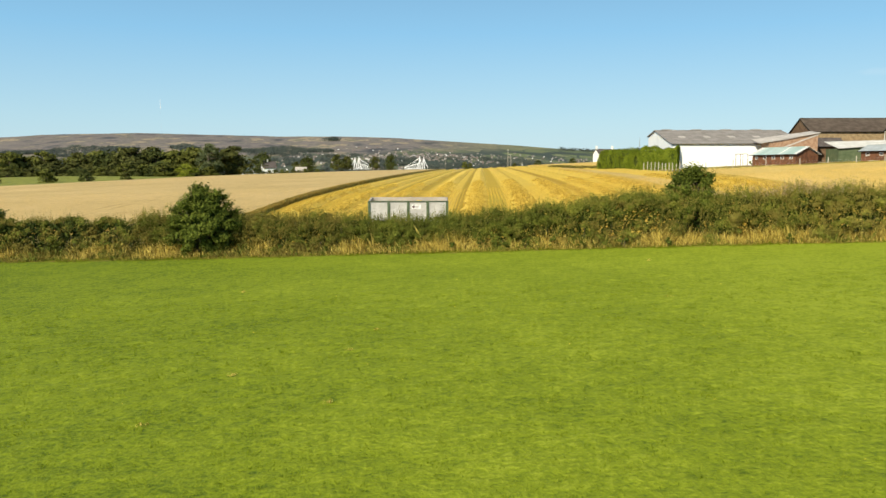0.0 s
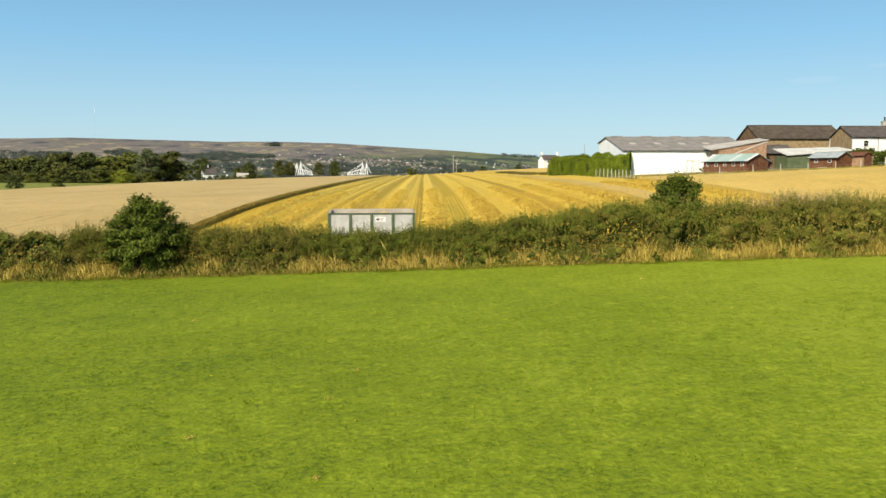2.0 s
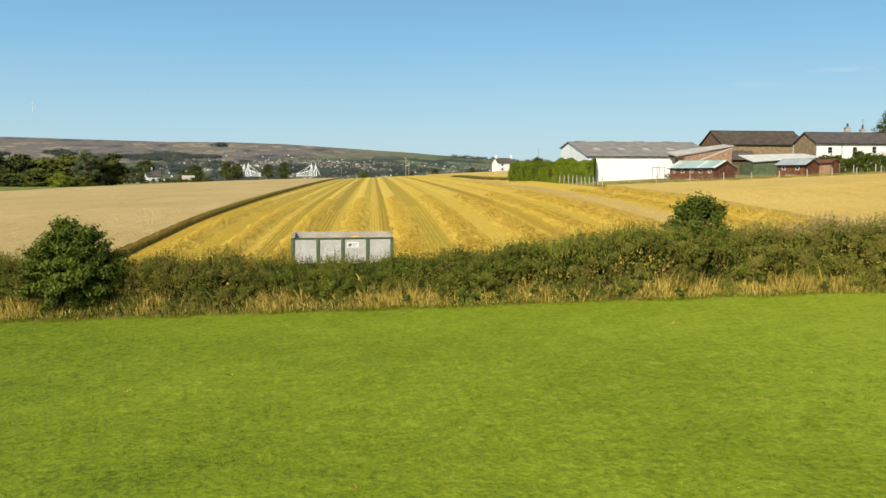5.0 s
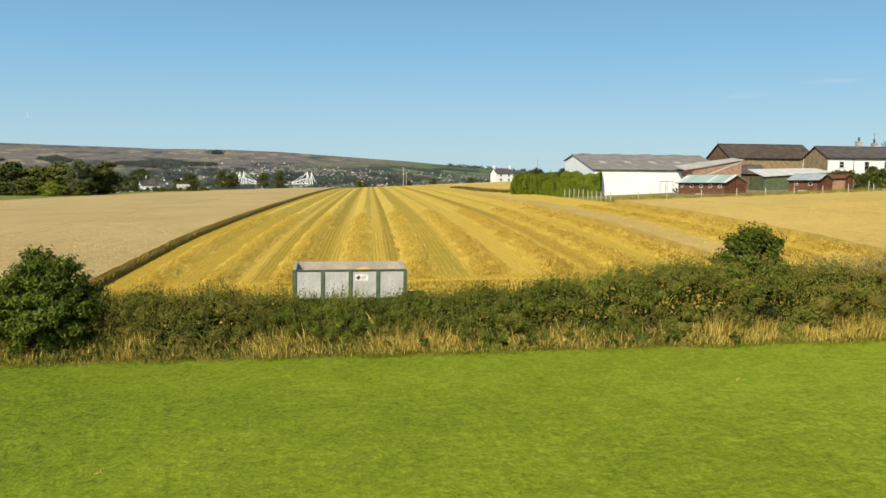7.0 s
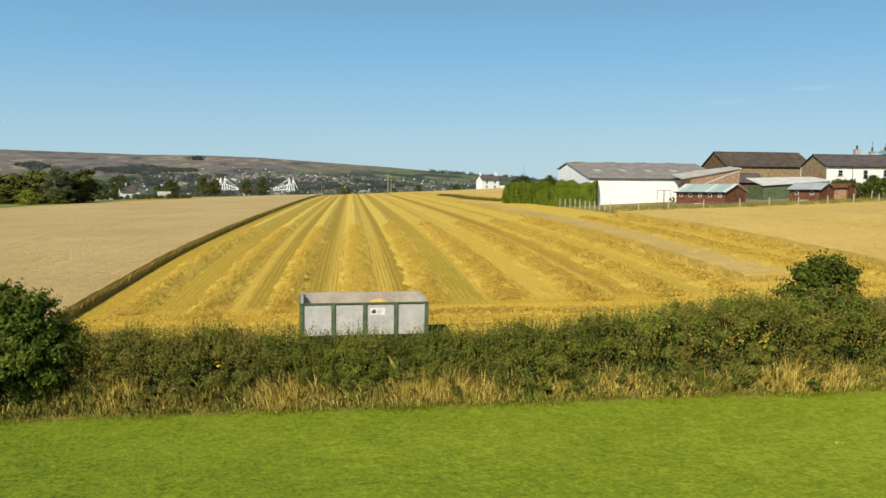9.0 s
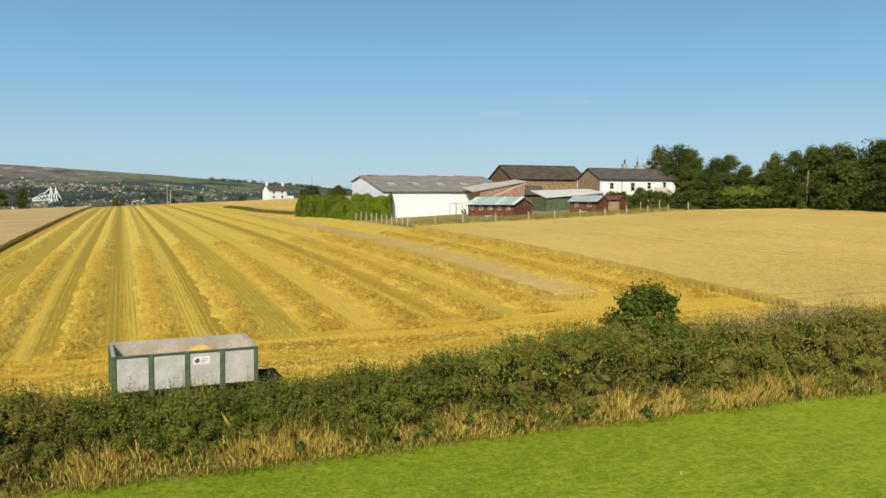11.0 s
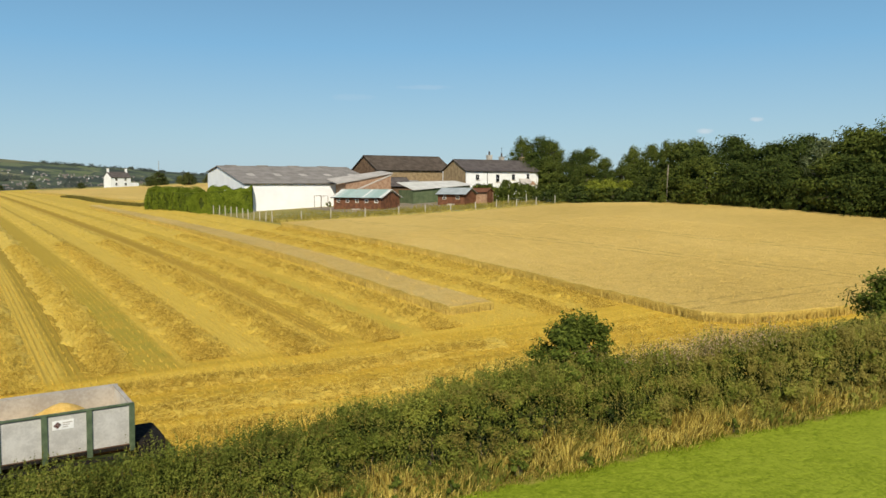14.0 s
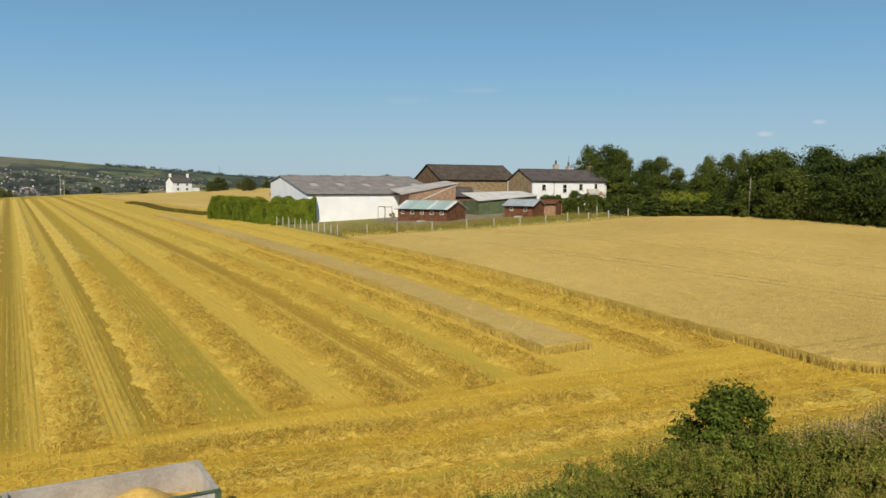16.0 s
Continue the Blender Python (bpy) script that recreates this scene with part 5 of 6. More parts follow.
# porch
po = part("porch", Geo().box(15.0, 15.2, -2.2, -2.0, -0.5, 2.4).box(18.8, 19.0, -2.2, -2.0, -0.5, 2.4).box(15.2, 18.8, -1.9, -1.8, -0.5, 1.0), M_white, house, "white porch with a pale hipped roof")
roof_sheets(po, (14.6, -2.6, 2.3), (19.4, -2.6, 2.3), (18.4, -0.06, 3.7), (15.6, -0.06, 3.7), 0.12, M_roof_light, "porch_roof")
part("porch_gable", Geo().prism([(-0.9, 0), (0.9, 0), (0, 0.95)], lambda u, z: (17.9 + u, -2.66, 2.3 + z), lambda u, z: (17.9 + u, -2.45, 2.3 + z)), M_brick, po)

# brick lean-to before the stone barn
bl = thing("brick_outbuilding", Matrix.Translation((73.6, 186.6, 6.0)), "red brick outbuilding with a pale sloping sheet roof", "building")
part("wall", Geo().prism([(0, -1.5), (11.0, -1.5), (11.0, 7.4), (3.2, 5.9), (0, 5.5)], lambda u, z: (u, 0, z), lambda u, z: (u, 0.3, z)), M_brick, bl)
part("wall", Geo().box(0.002, 0.3, 0.3, 4.7, -1.5, 5.5), M_brick, bl)
part("wall", Geo().box(10.7, 10.998, 0.3, 4.7, -1.5, 7.3), M_brick, bl)
roof_sheets(bl, (-2.2, -0.4, 5.15), (11.4, -0.4, 7.5), (11.4, 4.7, 8.0), (-2.2, 4.7, 6.2), 0.14, M_roof_light, "roof", "pale pinkish grey sheet roof")
part("fascia", Geo().prism([(2.6, 3.9), (11.2, 7.1), (11.2, 7.4), (2.6, 4.2)], lambda u, z: (u, -0.1, z), lambda u, z: (u, -0.02, z)), M_roof_light, bl)
# dark panel on the brick wall, painting the shade of an opening
part("doorway", Geo().box(5.0, 7.2, -0.03, 0.0, -0.5, 2.4), M_glass, bl, "flat dark panel painting an unlit doorway")

gabled("dark_outbuilding", Matrix.Translation((86.5, 192.5, 7.0)), "low outbuilding with a dark slate roof", 7.0, 2.6, 2.6, 3.8, 3.8, 5.6, (M_brick_dark, M_brick_dark, M_slate))
# green shed with a white roof
gs = thing("green_shed", Matrix.Translation((86.5, 180.5, 6.9)), "green clad shed with a whitish sheet roof", "building")
part("wall", Geo().prism([(0, -1.2), (15.0, -1.2), (15.0, 4.1), (0, 3.0)], lambda u, z: (u, 0, z), lambda u, z: (u, 0.15, z)), M_greenwall, gs)
part("wall", Geo().box(0.002, 0.15, 0.15, 6.0, -1.2, 3.0), M_greenwall, gs)
roof_sheets(gs, (-0.3, -0.5, 2.95), (15.3, -0.5, 4.05), (15.3, 6.4, 5.0), (-0.3, 6.4, 4.6), 0.1, M_roof_white, "roof", "whitish sheet roof")


def stable(m, length, wide, eave, ridge, label, windows, part_roof=None):
    """A stained timber stable with a tin roof and small high openings; local x along its front, which faces -y."""
    s = gabled("timber_stable", m, label, length, wide / 2, wide / 2, eave, eave, ridge, (M_timber, M_timber, M_tin if windows < 3 else M_tin_patchy), "wall", 0.45, "shed", int(length * 2.2), 0.06)
    for k in range(windows):
        x = length * (k + 0.5) / windows
        window(s, x - 0.4, eave - 1.1, 0.8, 0.65, 0.0, M_white, k % 2 == 0)
    for k in range(int(length / 0.6)):
        part("batten", Geo().box(0.3 + 0.6 * k, 0.35 + 0.6 * k, -0.03, 0.0, -0.5, eave - 0.1), M_timber, s)
    part("ramp", Geo().box(length * 0.48, length * 0.48 + 1.1, -1.5, -0.05, -0.35, 0.05), M_post, s)
    return s


def facing(x, y, z, turn):
    return pose(x, y, z, 0, 0, turn)


stable(facing(67.9, 181.0, 6.3, -64.0), 11.5, 6.6, 2.35, 3.75, "long dark brown timber stable with a shiny tin roof", 5)
stable(facing(86.8, 171.5, 7.15, -64.0), 6.2, 5.0, 2.1, 3.2, "small dark brown timber stable with a grey tin roof", 2)
hut = gabled("timber_hut", facing(93.6, 169.3, 7.5, -64.0), "small reddish brown timber hut beside a stable", 3.6, 1.6, 1.6, 2.0, 2.0, 2.7, (M_brick, M_timber, M_timber), "wall", 0.2, "shed")
bush(71.0, 189.6, 0.8, 0.7, 0.05, 1.3, 500, 0.16, "small dark bush at the white barn's wall", M_leaf_bush, 10)
# a plain steel frame stands by the white barn
g = Geo()
for x in (66.0, 67.6):
    for y in (183.0, 186.0):
        g.tube((x, y, 5.5), (x, y, 8.8), 0.05)
g.tube((66.0, 183.0, 8.8), (67.6, 183.0, 8.8), 0.05).tube((66.0, 186.0, 8.8), (67.6, 186.0, 8.8), 0.05).tube((66.0, 183.0, 8.8), (66.0, 186.0, 8.8), 0.05)
tagged(part("steel_frame", g, M_rust), "thin rusty steel frame beside the white barn", "frame")


def post(m, tall, label):
    h = thing("fence_post", m, label, "fence post", "posts of the farm fence")
    part("shaft", Geo().box(-0.06, 0.06, -0.06, 0.06, -0.3, tall), M_post, h, "", 0.015)
    part("cap", Geo().prism([(-0.06, 0), (0.06, 0), (0, 0.06)], lambda u, z: (u, -0.06, tall + z), lambda u, z: (u, 0.06, tall + z)), M_post, h)
    return h


def fence_line(pts, spacing, tall, first):
    """Posts along a line of the plan with wires between."""
    places = []
    for (ax, ay), (bx, by) in zip(pts, pts[1:]):
        n = max(1, round(math.hypot(bx - ax, by - ay) / spacing))
        places += [(ax + (bx - ax) * k / n, ay + (by - ay) * k / n) for k in range(n)]
    places.append(pts[-1])
    for x, y in places:
        m = pose(*at(x, y, random.uniform(-0.2, 0.1)), random.uniform(-2, 2), random.uniform(-2, 2), random.uniform(0, 40))
        first = copy_thing(first, m) if first else post(m, tall, "weathered pale wooden fence post")
    g = Geo()
    for (ax, ay), (bx, by) in zip(places, places[1:]):
        for up in (0.45, 0.85, 1.2):
            g.tube(at(ax, ay, up), at(bx, by, up), 0.006, None, 4)
    tagged(part("fence_wire", g, M_tin), "thin wire strung between wooden fence posts", "fence wire")
    return first


fp = fence_line([(46.0, 160.0), (55, 156.5), (66, 152.5), (80, 149.3), (99, 149.5)], 5.0, 1.8, None)
fp = fence_line([(46.0, 160.0), (46.6, 175), (46.5, 184), (46.4, 190.5)], 3.3, 1.8, fp)
fp = fence_line([(96, 160), (118, 158)], 4.6, 1.8, fp)


def pole(x, y, tall, label, lean=0.0, cross=True):
    h = thing("utility_pole", pose(*at(x, y), 0, lean, 0), label, "utility pole")
    part("shaft", Geo().tube((0, 0, -0.5), (0, 0, tall), 0.15, 0.10, 10), M_post if cross else M_pole, h)
    if cross:
        part("crossarm", Geo().box(-0.9, 0.9, -0.06, 0.06, tall - 0.6, tall - 0.45), M_post, h)
        for k in (-0.8, 0, 0.8):
            part("insulator", Geo().tube((k, 0, tall - 0.45), (k, 0, tall - 0.25), 0.05, 0.03, 6), M_white, h)
    return h


pole(109.4, 131.4, 7.3, "weathered wooden pole at the wood's edge", 3.0, False)
pole(43.0, 545.0, 11.8, "tall pale twin pole beyond the stubble field")
pole(45.2, 548.0, 8.6, "tall pale twin pole beyond the stubble field")
pole(112.0, 470.0, 13.0, "slim pole behind the far white house", 0, False)
pole(2.0, 600.0, 10.0, "slim grey pole beyond the far crest", 0, False)

# clipped conifer hedge before the white barn
ch = thing("conifer_hedge", Matrix(), "tall clipped bright green conifer hedge before the barn", "hedge", kind="stuff")


def clipped(x0, y0, x1, y1, wide, tall, count):
    a, b = Vector((x0, y0, 0)), Vector((x1, y1, 0))
    u = (b - a).normalized()
    w = Vector((-u.y, u.x, 0))
    L = (b - a).length
    s, t, h = rng.uniform(0, L, count), rng.uniform(-1, 1, count), rng.random(count)
    face = rng.integers(0, 4, count)
    t = np.where(face == 0, -1, np.where(face == 1, 1, t))
    h = np.where(face == 2, 1, h)
    s = np.where(face == 3, np.where(rng.random(count) < 0.5, 0, L), s)
    bulge = 0.42 * np.sin(s * 1.1) * np.sin(h * 4 + s * 0.4) + 0.2 * np.sin(s * 2.7 + 5 * h) + rng.normal(0, 0.12, count)
    round_off = 1 - 0.22 * h ** 4
    off = t * (wide / 2) * round_off + np.sign(t) * bulge
    x = x0 + u.x * s + w.x * off
    y = y0 + u.y * s + w.y * off
    top = tall + 0.4 * np.sin(s * 0.8) + 0.22 * np.sin(s * 2.3)
    p = np.column_stack((x, y, height(x, y) + h * top + np.where(face == 2, rng.normal(0, 0.12, count) - 0.3 * t * t, 0)))
    up = np.where(face == 2, 1.0, 0.25 + 0.5 * h ** 3)
    end = np.where(face == 3, np.where(s > L / 2, 1.0, -1.0), 0.0)
    level = np.where(face < 2, np.sign(t), 0.35 * t)
    return p, np.column_stack((w.x * level + u.x * end, w.y * level + u.y * end, up))


for seg in ((44.6, 226, 45.8, 196, 4.2, 4.6, 34000), (46.5, 193.5, 54.2, 190.0, 4.0, 4.9, 26000)):
    p, out = clipped(*seg)
    v, f = leaves(rng, p, np.full(len(p), 0.15), 0.5, 0.25, 0.9 * out)
    soup("foliage", v, f, M_conifer, ch)
g = Geo()
for k in range(16):
    t = k / 15
    x, y = (44.7 + 1.2 * t * 1.8, 226 - 30 * t * 1.5) if t < 0.66 else (46.5 + 7.7 * (t - 0.66) * 2.9, 193.5 - 3.4 * (t - 0.66) * 2.9)
    g.tube(at(x, y, -0.1), at(x, y, 4.0), 0.16, 0.05, 7)
part("stems", g, M_bark, ch)
garden = thing("garden_hedge", Matrix(), "loose green hedge before the farmhouse garden", "hedge", kind="stuff")
for seg in ((97, 173, 110, 163, 3.0, 2.9, 9000), (110, 163, 125, 151, 3.0, 2.7, 9500)):
    p = clipped(*seg)[0] + rng.normal(0, 0.22, (seg[-1], 3))
    v, f = leaves(rng, p, np.full(len(p), 0.3), 0.5)
    soup("foliage", v, f, M_leaf_olive, garden)
g = Geo()
for k in range(14):
    x, y = 97 + 2.1 * k, 173 - 1.65 * k
    g.tube(at(x, y, -0.1), at(x, y, 2.2), 0.1, 0.03, 6)
part("stems", g, M_bark, garden)
yard = Geo()
cells = [(x, y) for y in range(168, 189, 3) for x in range(62, 108, 3)]
for x, y in cells:
    if x > 62 + (y - 168) * 0.15:
        yard.add([(x + a, y + b, float(height(x + a, y + b)) + 0.05) for a, b in ((0, 0), (3, 0), (3, 3), (0, 3))], [(0, 1, 2, 3)])
tagged(part("yard", yard, M_dirt), "bare trodden earth yard about the stables", "yard", kind="structure")
# solid boxes in dark leaf colour paint a shaded inside behind the leaves
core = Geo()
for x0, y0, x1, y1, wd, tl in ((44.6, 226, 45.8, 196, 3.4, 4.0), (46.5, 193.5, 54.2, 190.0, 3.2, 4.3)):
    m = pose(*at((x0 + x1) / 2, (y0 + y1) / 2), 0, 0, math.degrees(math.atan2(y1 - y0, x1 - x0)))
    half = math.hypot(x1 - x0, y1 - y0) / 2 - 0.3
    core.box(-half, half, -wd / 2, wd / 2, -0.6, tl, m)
part("dark_core", core, M_leaf_tree, ch)

# ---- trees ----


def tree_model(seed, tall, wide, count, size, material, clumps=30, low=0.12):
    """A tree: tapered trunk, limbs and a crown of leaves gathered in uneven clumps."""
    r, q = random.Random(seed), np.random.default_rng(seed)
    h = thing("tree", Matrix(), "full broadleaf tree in dark green summer leaf", "tree", "trees")
    g, spots, sizes = Geo(), [], []
    lean = Vector((r.uniform(-0.04, 0.04), r.uniform(-0.04, 0.04), 1))
    knots = [Vector((0, 0, -0.4)), lean * tall * 0.3, lean * tall * 0.6, lean * tall * 0.85]
    for a, b, r0, r1 in zip(knots, knots[1:], (0.032, 0.024, 0.014), (0.024, 0.014, 0.004)):
        g.tube(a, b, r0 * tall, r1 * tall, 9)
    clumps = int(clumps * 1.8)
    for k in range(clumps):
        e = r.uniform(low, 1.0)
        bulk = math.sin(math.pi * min(0.98, 0.16 + e * 0.8)) ** 0.7
        a = r.uniform(0, 2 * math.pi)
        d = wide / 2 * bulk * r.uniform(0.25, 0.96)
        p = Vector((d * math.cos(a), d * math.sin(a), tall * (0.08 + 0.86 * e)))
        spots.append(p), sizes.append(wide * r.choice((0.07, 0.10, 0.13, 0.18)) * r.uniform(0.85, 1.15))
        if k % 2 == 0:
            s = knots[1].lerp(knots[3], min(1, max(0, e - 0.15)))
            g.tube(s, p, 0.009 * tall, 0.002 * tall, 5)
    part("trunk", g, M_bark, h)
    k = q.integers(0, clumps, count)
    d = q.normal(size=(count, 3))
    d /= np.linalg.norm(d, axis=1, keepdims=True)
    c = np.array(spots)[k]
    p = c + d * (np.array(sizes)[k] * q.random(count) ** 0.3)[:, None] * np.array((1.15, 1.15, 0.8))
    axis = c - (0, 0, 0.45 * tall)
    axis /= np.linalg.norm(axis, axis=1, keepdims=True) + 1e-6
    v, f = leaves(q, p, np.full(count, size), 0.45, 0.4, 0.8 * d + 0.8 * axis + q.normal(0, 0.45, (count, 3)))
    soup("crown", v, f, material, h)
    return h


# six full models for the nearby wood, three low shrubs, six lighter ones for far trees
MODELS = [tree_model(11, 10, 9, 9600, 0.20, M_leaf_tree, 60), tree_model(12, 10, 7.5, 8800, 0.20, M_leaf_olive, 50), tree_model(13, 10, 9.5, 9800, 0.20, M_leaf_tree, 64, 0.0),
          tree_model(14, 10, 8, 8800, 0.20, M_leaf_olive, 54, 0.0), tree_model(15, 10, 8, 4600, 0.20, M_leaf_grey, 26), tree_model(16, 10, 8.5, 8800, 0.20, M_leaf_light, 54, 0.0),
          tree_model(21, 10, 9, 2200, 0.42, M_leaf_tree, 26, 0.0), tree_model(22, 10, 9.5, 2200, 0.42, M_leaf_olive, 26, 0.0), tree_model(23, 10, 9.5, 4200, 0.30, M_leaf_lime, 30, 0.0),
          tree_model(24, 10, 9, 2800, 0.40, M_wood_brown, 30), tree_model(25, 10, 9.5, 2800, 0.40, M_wood_dark, 32, 0.0), tree_model(26, 10, 8, 2600, 0.40, M_wood_light, 28, 0.0)]
used = set()


def plant(k, x, y, tall, wide=1.0, label="", up=0.0):
    """A tree of model k; the first use of a model takes the model itself."""
    m = Matrix.Translation(at(x, y, up)) @ pose(0, 0, 0, 0, 0, random.uniform(0, 360)) @ Matrix.Diagonal((wide * tall / 10, wide * tall / 10, tall / 10, 1))
    if k in used:
        t = copy_thing(MODELS[k], m)
    else:
        t = MODELS[k]
        used.add(k)
    t.matrix_basis = m
    if label:
        t["label"] = label
    return t


rt = random.Random(5)
# the wood along the right-hand edge of the wheat
for k in range(20):
    t = k / 19
    plant(rt.choice((0, 2, 2, 0, 3)), 110.2 - 4.5 * t + rt.uniform(-0.3, 1.6), 127.5 - 82 * t + rt.uniform(-1, 1), rt.uniform(7.4, 9.4) + 2.6 * max(0, t - 0.3), 1.2, "dense dark green tree at the edge of the wheat field", -0.5)
for k in range(17):
    t = k / 16
    plant(rt.choice((0, 1, 2, 3, 5)), 117 - 3 * t + rt.uniform(-1.5, 2.5), 133 - 90 * t + rt.uniform(-2, 2), rt.uniform(10.8, 12.4) + 6.5 * max(0, t - 0.28), 1.05, "tall broadleaf tree in the wood beside the wheat", -0.5)
for k in range(9):
    t = k / 8
    plant(rt.choice((1, 3, 0, 4)), 127 + rt.uniform(-3, 5), 140 - 94 * t, rt.uniform(11.5, 13.0) + 7 * max(0, t - 0.3), 1.1, "tall broadleaf tree in the wood beside the wheat", -0.5)
# trees behind the farmhouse
for x, y, tall, wide, k in ((132, 199, 14.7, 0.76, 1), (137, 197, 14.9, 0.81, 2), (137, 192, 13.2, 0.76, 1), (128, 191, 10.9, 1.13, 2), (129, 185, 8.6, 1.20, 1), (130, 179, 8.5, 1.19, 3), (130, 176, 11.0, 0.76, 2), (135, 177, 11.7, 0.78, 3), (133, 170, 9.1, 0.80, 3), (126, 169, 7.7, 1.24, 3), (131, 161, 9.6, 0.76, 1), (133, 161, 11.6, 0.77, 5), (133, 156, 11.8, 0.72, 3), (132, 151, 12.3, 0.55, 1), (124, 150, 8.4, 1.05, 1), (123, 155, 7.3, 1.24, 3), (121, 143, 7.8, 0.90, 2), (119, 156, 6.8, 1.09, 2), (131, 146, 11.3, 0.66, 0), (131, 142, 10.8, 0.69, 2)):
    plant(k, x, y, tall, wide, "dark green broadleaf tree behind the farmhouse", -0.6)
for x, y, tall in ((105, 260, 8.3), (100, 280, 8.2), (109, 266, 7.8)):
    plant(rt.choice((9, 10)), x, y, tall, 0.9, "dark green tree standing behind the barns", -0.3)
for x, y, tall, wide, k in ((114, 104, 12.0, 1.0, 4), (113, 99, 13.5, 0.95, 1), (118, 95, 15.0, 1.0, 5), (112, 91, 15.0, 1.1, 3), (116, 85, 17.0, 1.1, 1), (111, 81, 16.0, 1.2, 5), (118, 77, 17.5, 1.2, 1), (112, 70, 16.0, 1.2, 3)):
    plant(k, x, y, tall, wide, "tall spreading tree at the wood's near end", -0.5)
for x, y, tall, wide, k in ((109, 166, 2.5, 2.75, 7), (108, 161, 3.0, 2.44, 6), (109, 157, 3.2, 2.21, 7), (110, 154, 3.7, 1.96, 6), (112, 140, 3.9, 1.79, 7), (111, 136, 3.9, 1.63, 6), (110, 140, 3.6, 1.85, 6), (109, 144, 3.7, 2.21, 7), (108, 148, 3.5, 2.22, 7), (104, 157, 2.6, 2.15, 6), (107, 139, 3.0, 2.0, 6), (103, 152, 2.6, 2.59, 7), (106, 173, 5.1, 1.00, 3), (104, 149, 2.7, 2.51, 6), (109, 132, 4.7, 0.98, 7)):
    plant(k, x, y, tall, wide, "low rounded green shrub beside the farm", -0.6)
for x, y, tall, wide, k in ((113, 153, 4.8, 1.50, 8), (114, 150, 5.0, 1.58, 8), (115, 147, 4.7, 1.39, 8), (110, 148, 4.1, 2.03, 8)):
    plant(k, x, y, tall, wide, "light green rounded shrub at the wheat's edge", -0.6)
# the wood on the left
for k in range(62):
    t = k / 61
    plant(rt.choice((9, 10, 11, 11)), -235 + 142 * t + rt.uniform(-2, 2), 345 + 22 * t + rt.uniform(-12, 12), rt.uniform(9.0, 12.4) + 2.0 * fade(t, 0.4, 0.8), 1.4, "dark green tree in the far wood beyond the wheat", -0.8)
for k in range(46):
    plant(rt.choice((11, 10, 9, 9)), -232 + 3.05 * k + rt.uniform(-2, 2), 331 + 0.36 * k + rt.uniform(-6, 5), rt.uniform(3.6, 7.0), 1.9, "rounded green bush at the far wood's edge", -0.6)
plant(4, -98, 346, 14.0, 1.0, "silvery grey-green willow in the far wood")
plant(8, -99, 318, 5.5, 1.8, "bright green rounded bush before the far wood", -0.5)
for x, y, tall in ((-172, 268, 6), (-163, 262, 7.5), (-152, 258, 5.5), (-143, 262, 3.5), (-126, 262, 5.0), (-116, 268, 3.4), (-106, 276, 3.0), (-150, 244, 3.0), (-180, 250, 7.5)):
    plant(rt.choice((9, 10, 11)), x, y, tall, 1.6, "dark bush along a far field boundary", -0.5)
# trees about the white house and the stadium, beyond the crest
for x, y, tall, wide in ((-101, 462, 12.5, 1.1), (-80, 490, 10, 1.0), (-84, 500, 9.0, 1.0), (-72, 560, 12, 1.0), (-66, 566, 11, 1.0), (-47, 570, 10.5, 0.9), (-36, 570, 12.0, 0.8), (-89, 500, 7, 1.1)):
    plant(rt.choice((9, 10)), x, y, tall, wide, "dark green tree by the far crest")
for x, y, tall in ((16, 590, 6.0), (20, 600, 5.0), (52, 600, 4.0), (68, 590, 5.0), (100, 440, 6.0), (108, 455, 8.0), (118, 440, 7), (112, 420, 6.0), (95, 330, 4.5), (74, 470, 4), (106, 462, 5), (113, 465, 4.5), (120, 460, 5.5), (127, 462, 5), (134, 458, 5.5), (142, 455, 5), (150, 450, 5.5)):
    plant(rt.choice((9, 10, 11)), x, y, tall, 1.2, "dark bush on the far skyline", -0.3)

for k in range(16):
    plant(rt.choice((9, 10, 11)), -112 + 3.0 * k, 440 + 1.2 * k + rt.uniform(-3, 3), rt.uniform(1.8, 3.0), 1.8, "low dark bush along the far crest", -0.3)
# rough grass margin between stubble and the far wheat
n = 9000
t = rng.random(n)
x, y = 45.5 + 1.2 * np.sin(t * 9) + rng.uniform(-1.4, 1.4, n), 200 + 150 * t
v, f = blades(rng, np.column_stack((x, y, height(x, y))), rng.uniform(0.4, 1.0, n), rng.uniform(0.12, 0.3, n), 0.3)
tagged(soup("rough_grass", v, f, M_margin), "rough brownish grass margin beside the stubble", "grass", kind="stuff")
n = 16000
x = rng.uniform(46, 118, n)
y = 157.5 - 0.03 * (x - 46) + rng.exponential(5.0, n)
v, f = blades(rng, np.column_stack((x, y, height(x, y))), rng.uniform(0.2, 0.6, n), rng.uniform(0.08, 0.2, n), 0.3)
tagged(soup("paddock_grass", v, f, M_verge), "rough dull green paddock grass behind the farm fence", "grass", kind="stuff")

n = 7000
t = rng.random(n)
x = 46 + 62 * t
y = np.interp(x, (46, 55, 66, 80, 99, 108), (157, 153.5, 150.5, 148.8, 149.5, 150.5)) + rng.normal(0.2, 0.8, n)
v, f = blades(rng, np.column_stack((x, y, height(x, y))), rng.uniform(0.3, 0.95, n) * (0.6 + 0.5 * np.sin(x * 0.7) ** 2), rng.uniform(0.05, 0.12, n), 0.3)
tagged(soup("fence_grass", v, f, M_dry), "tall dry straw-coloured grass along the farm fence", "grass", kind="stuff")
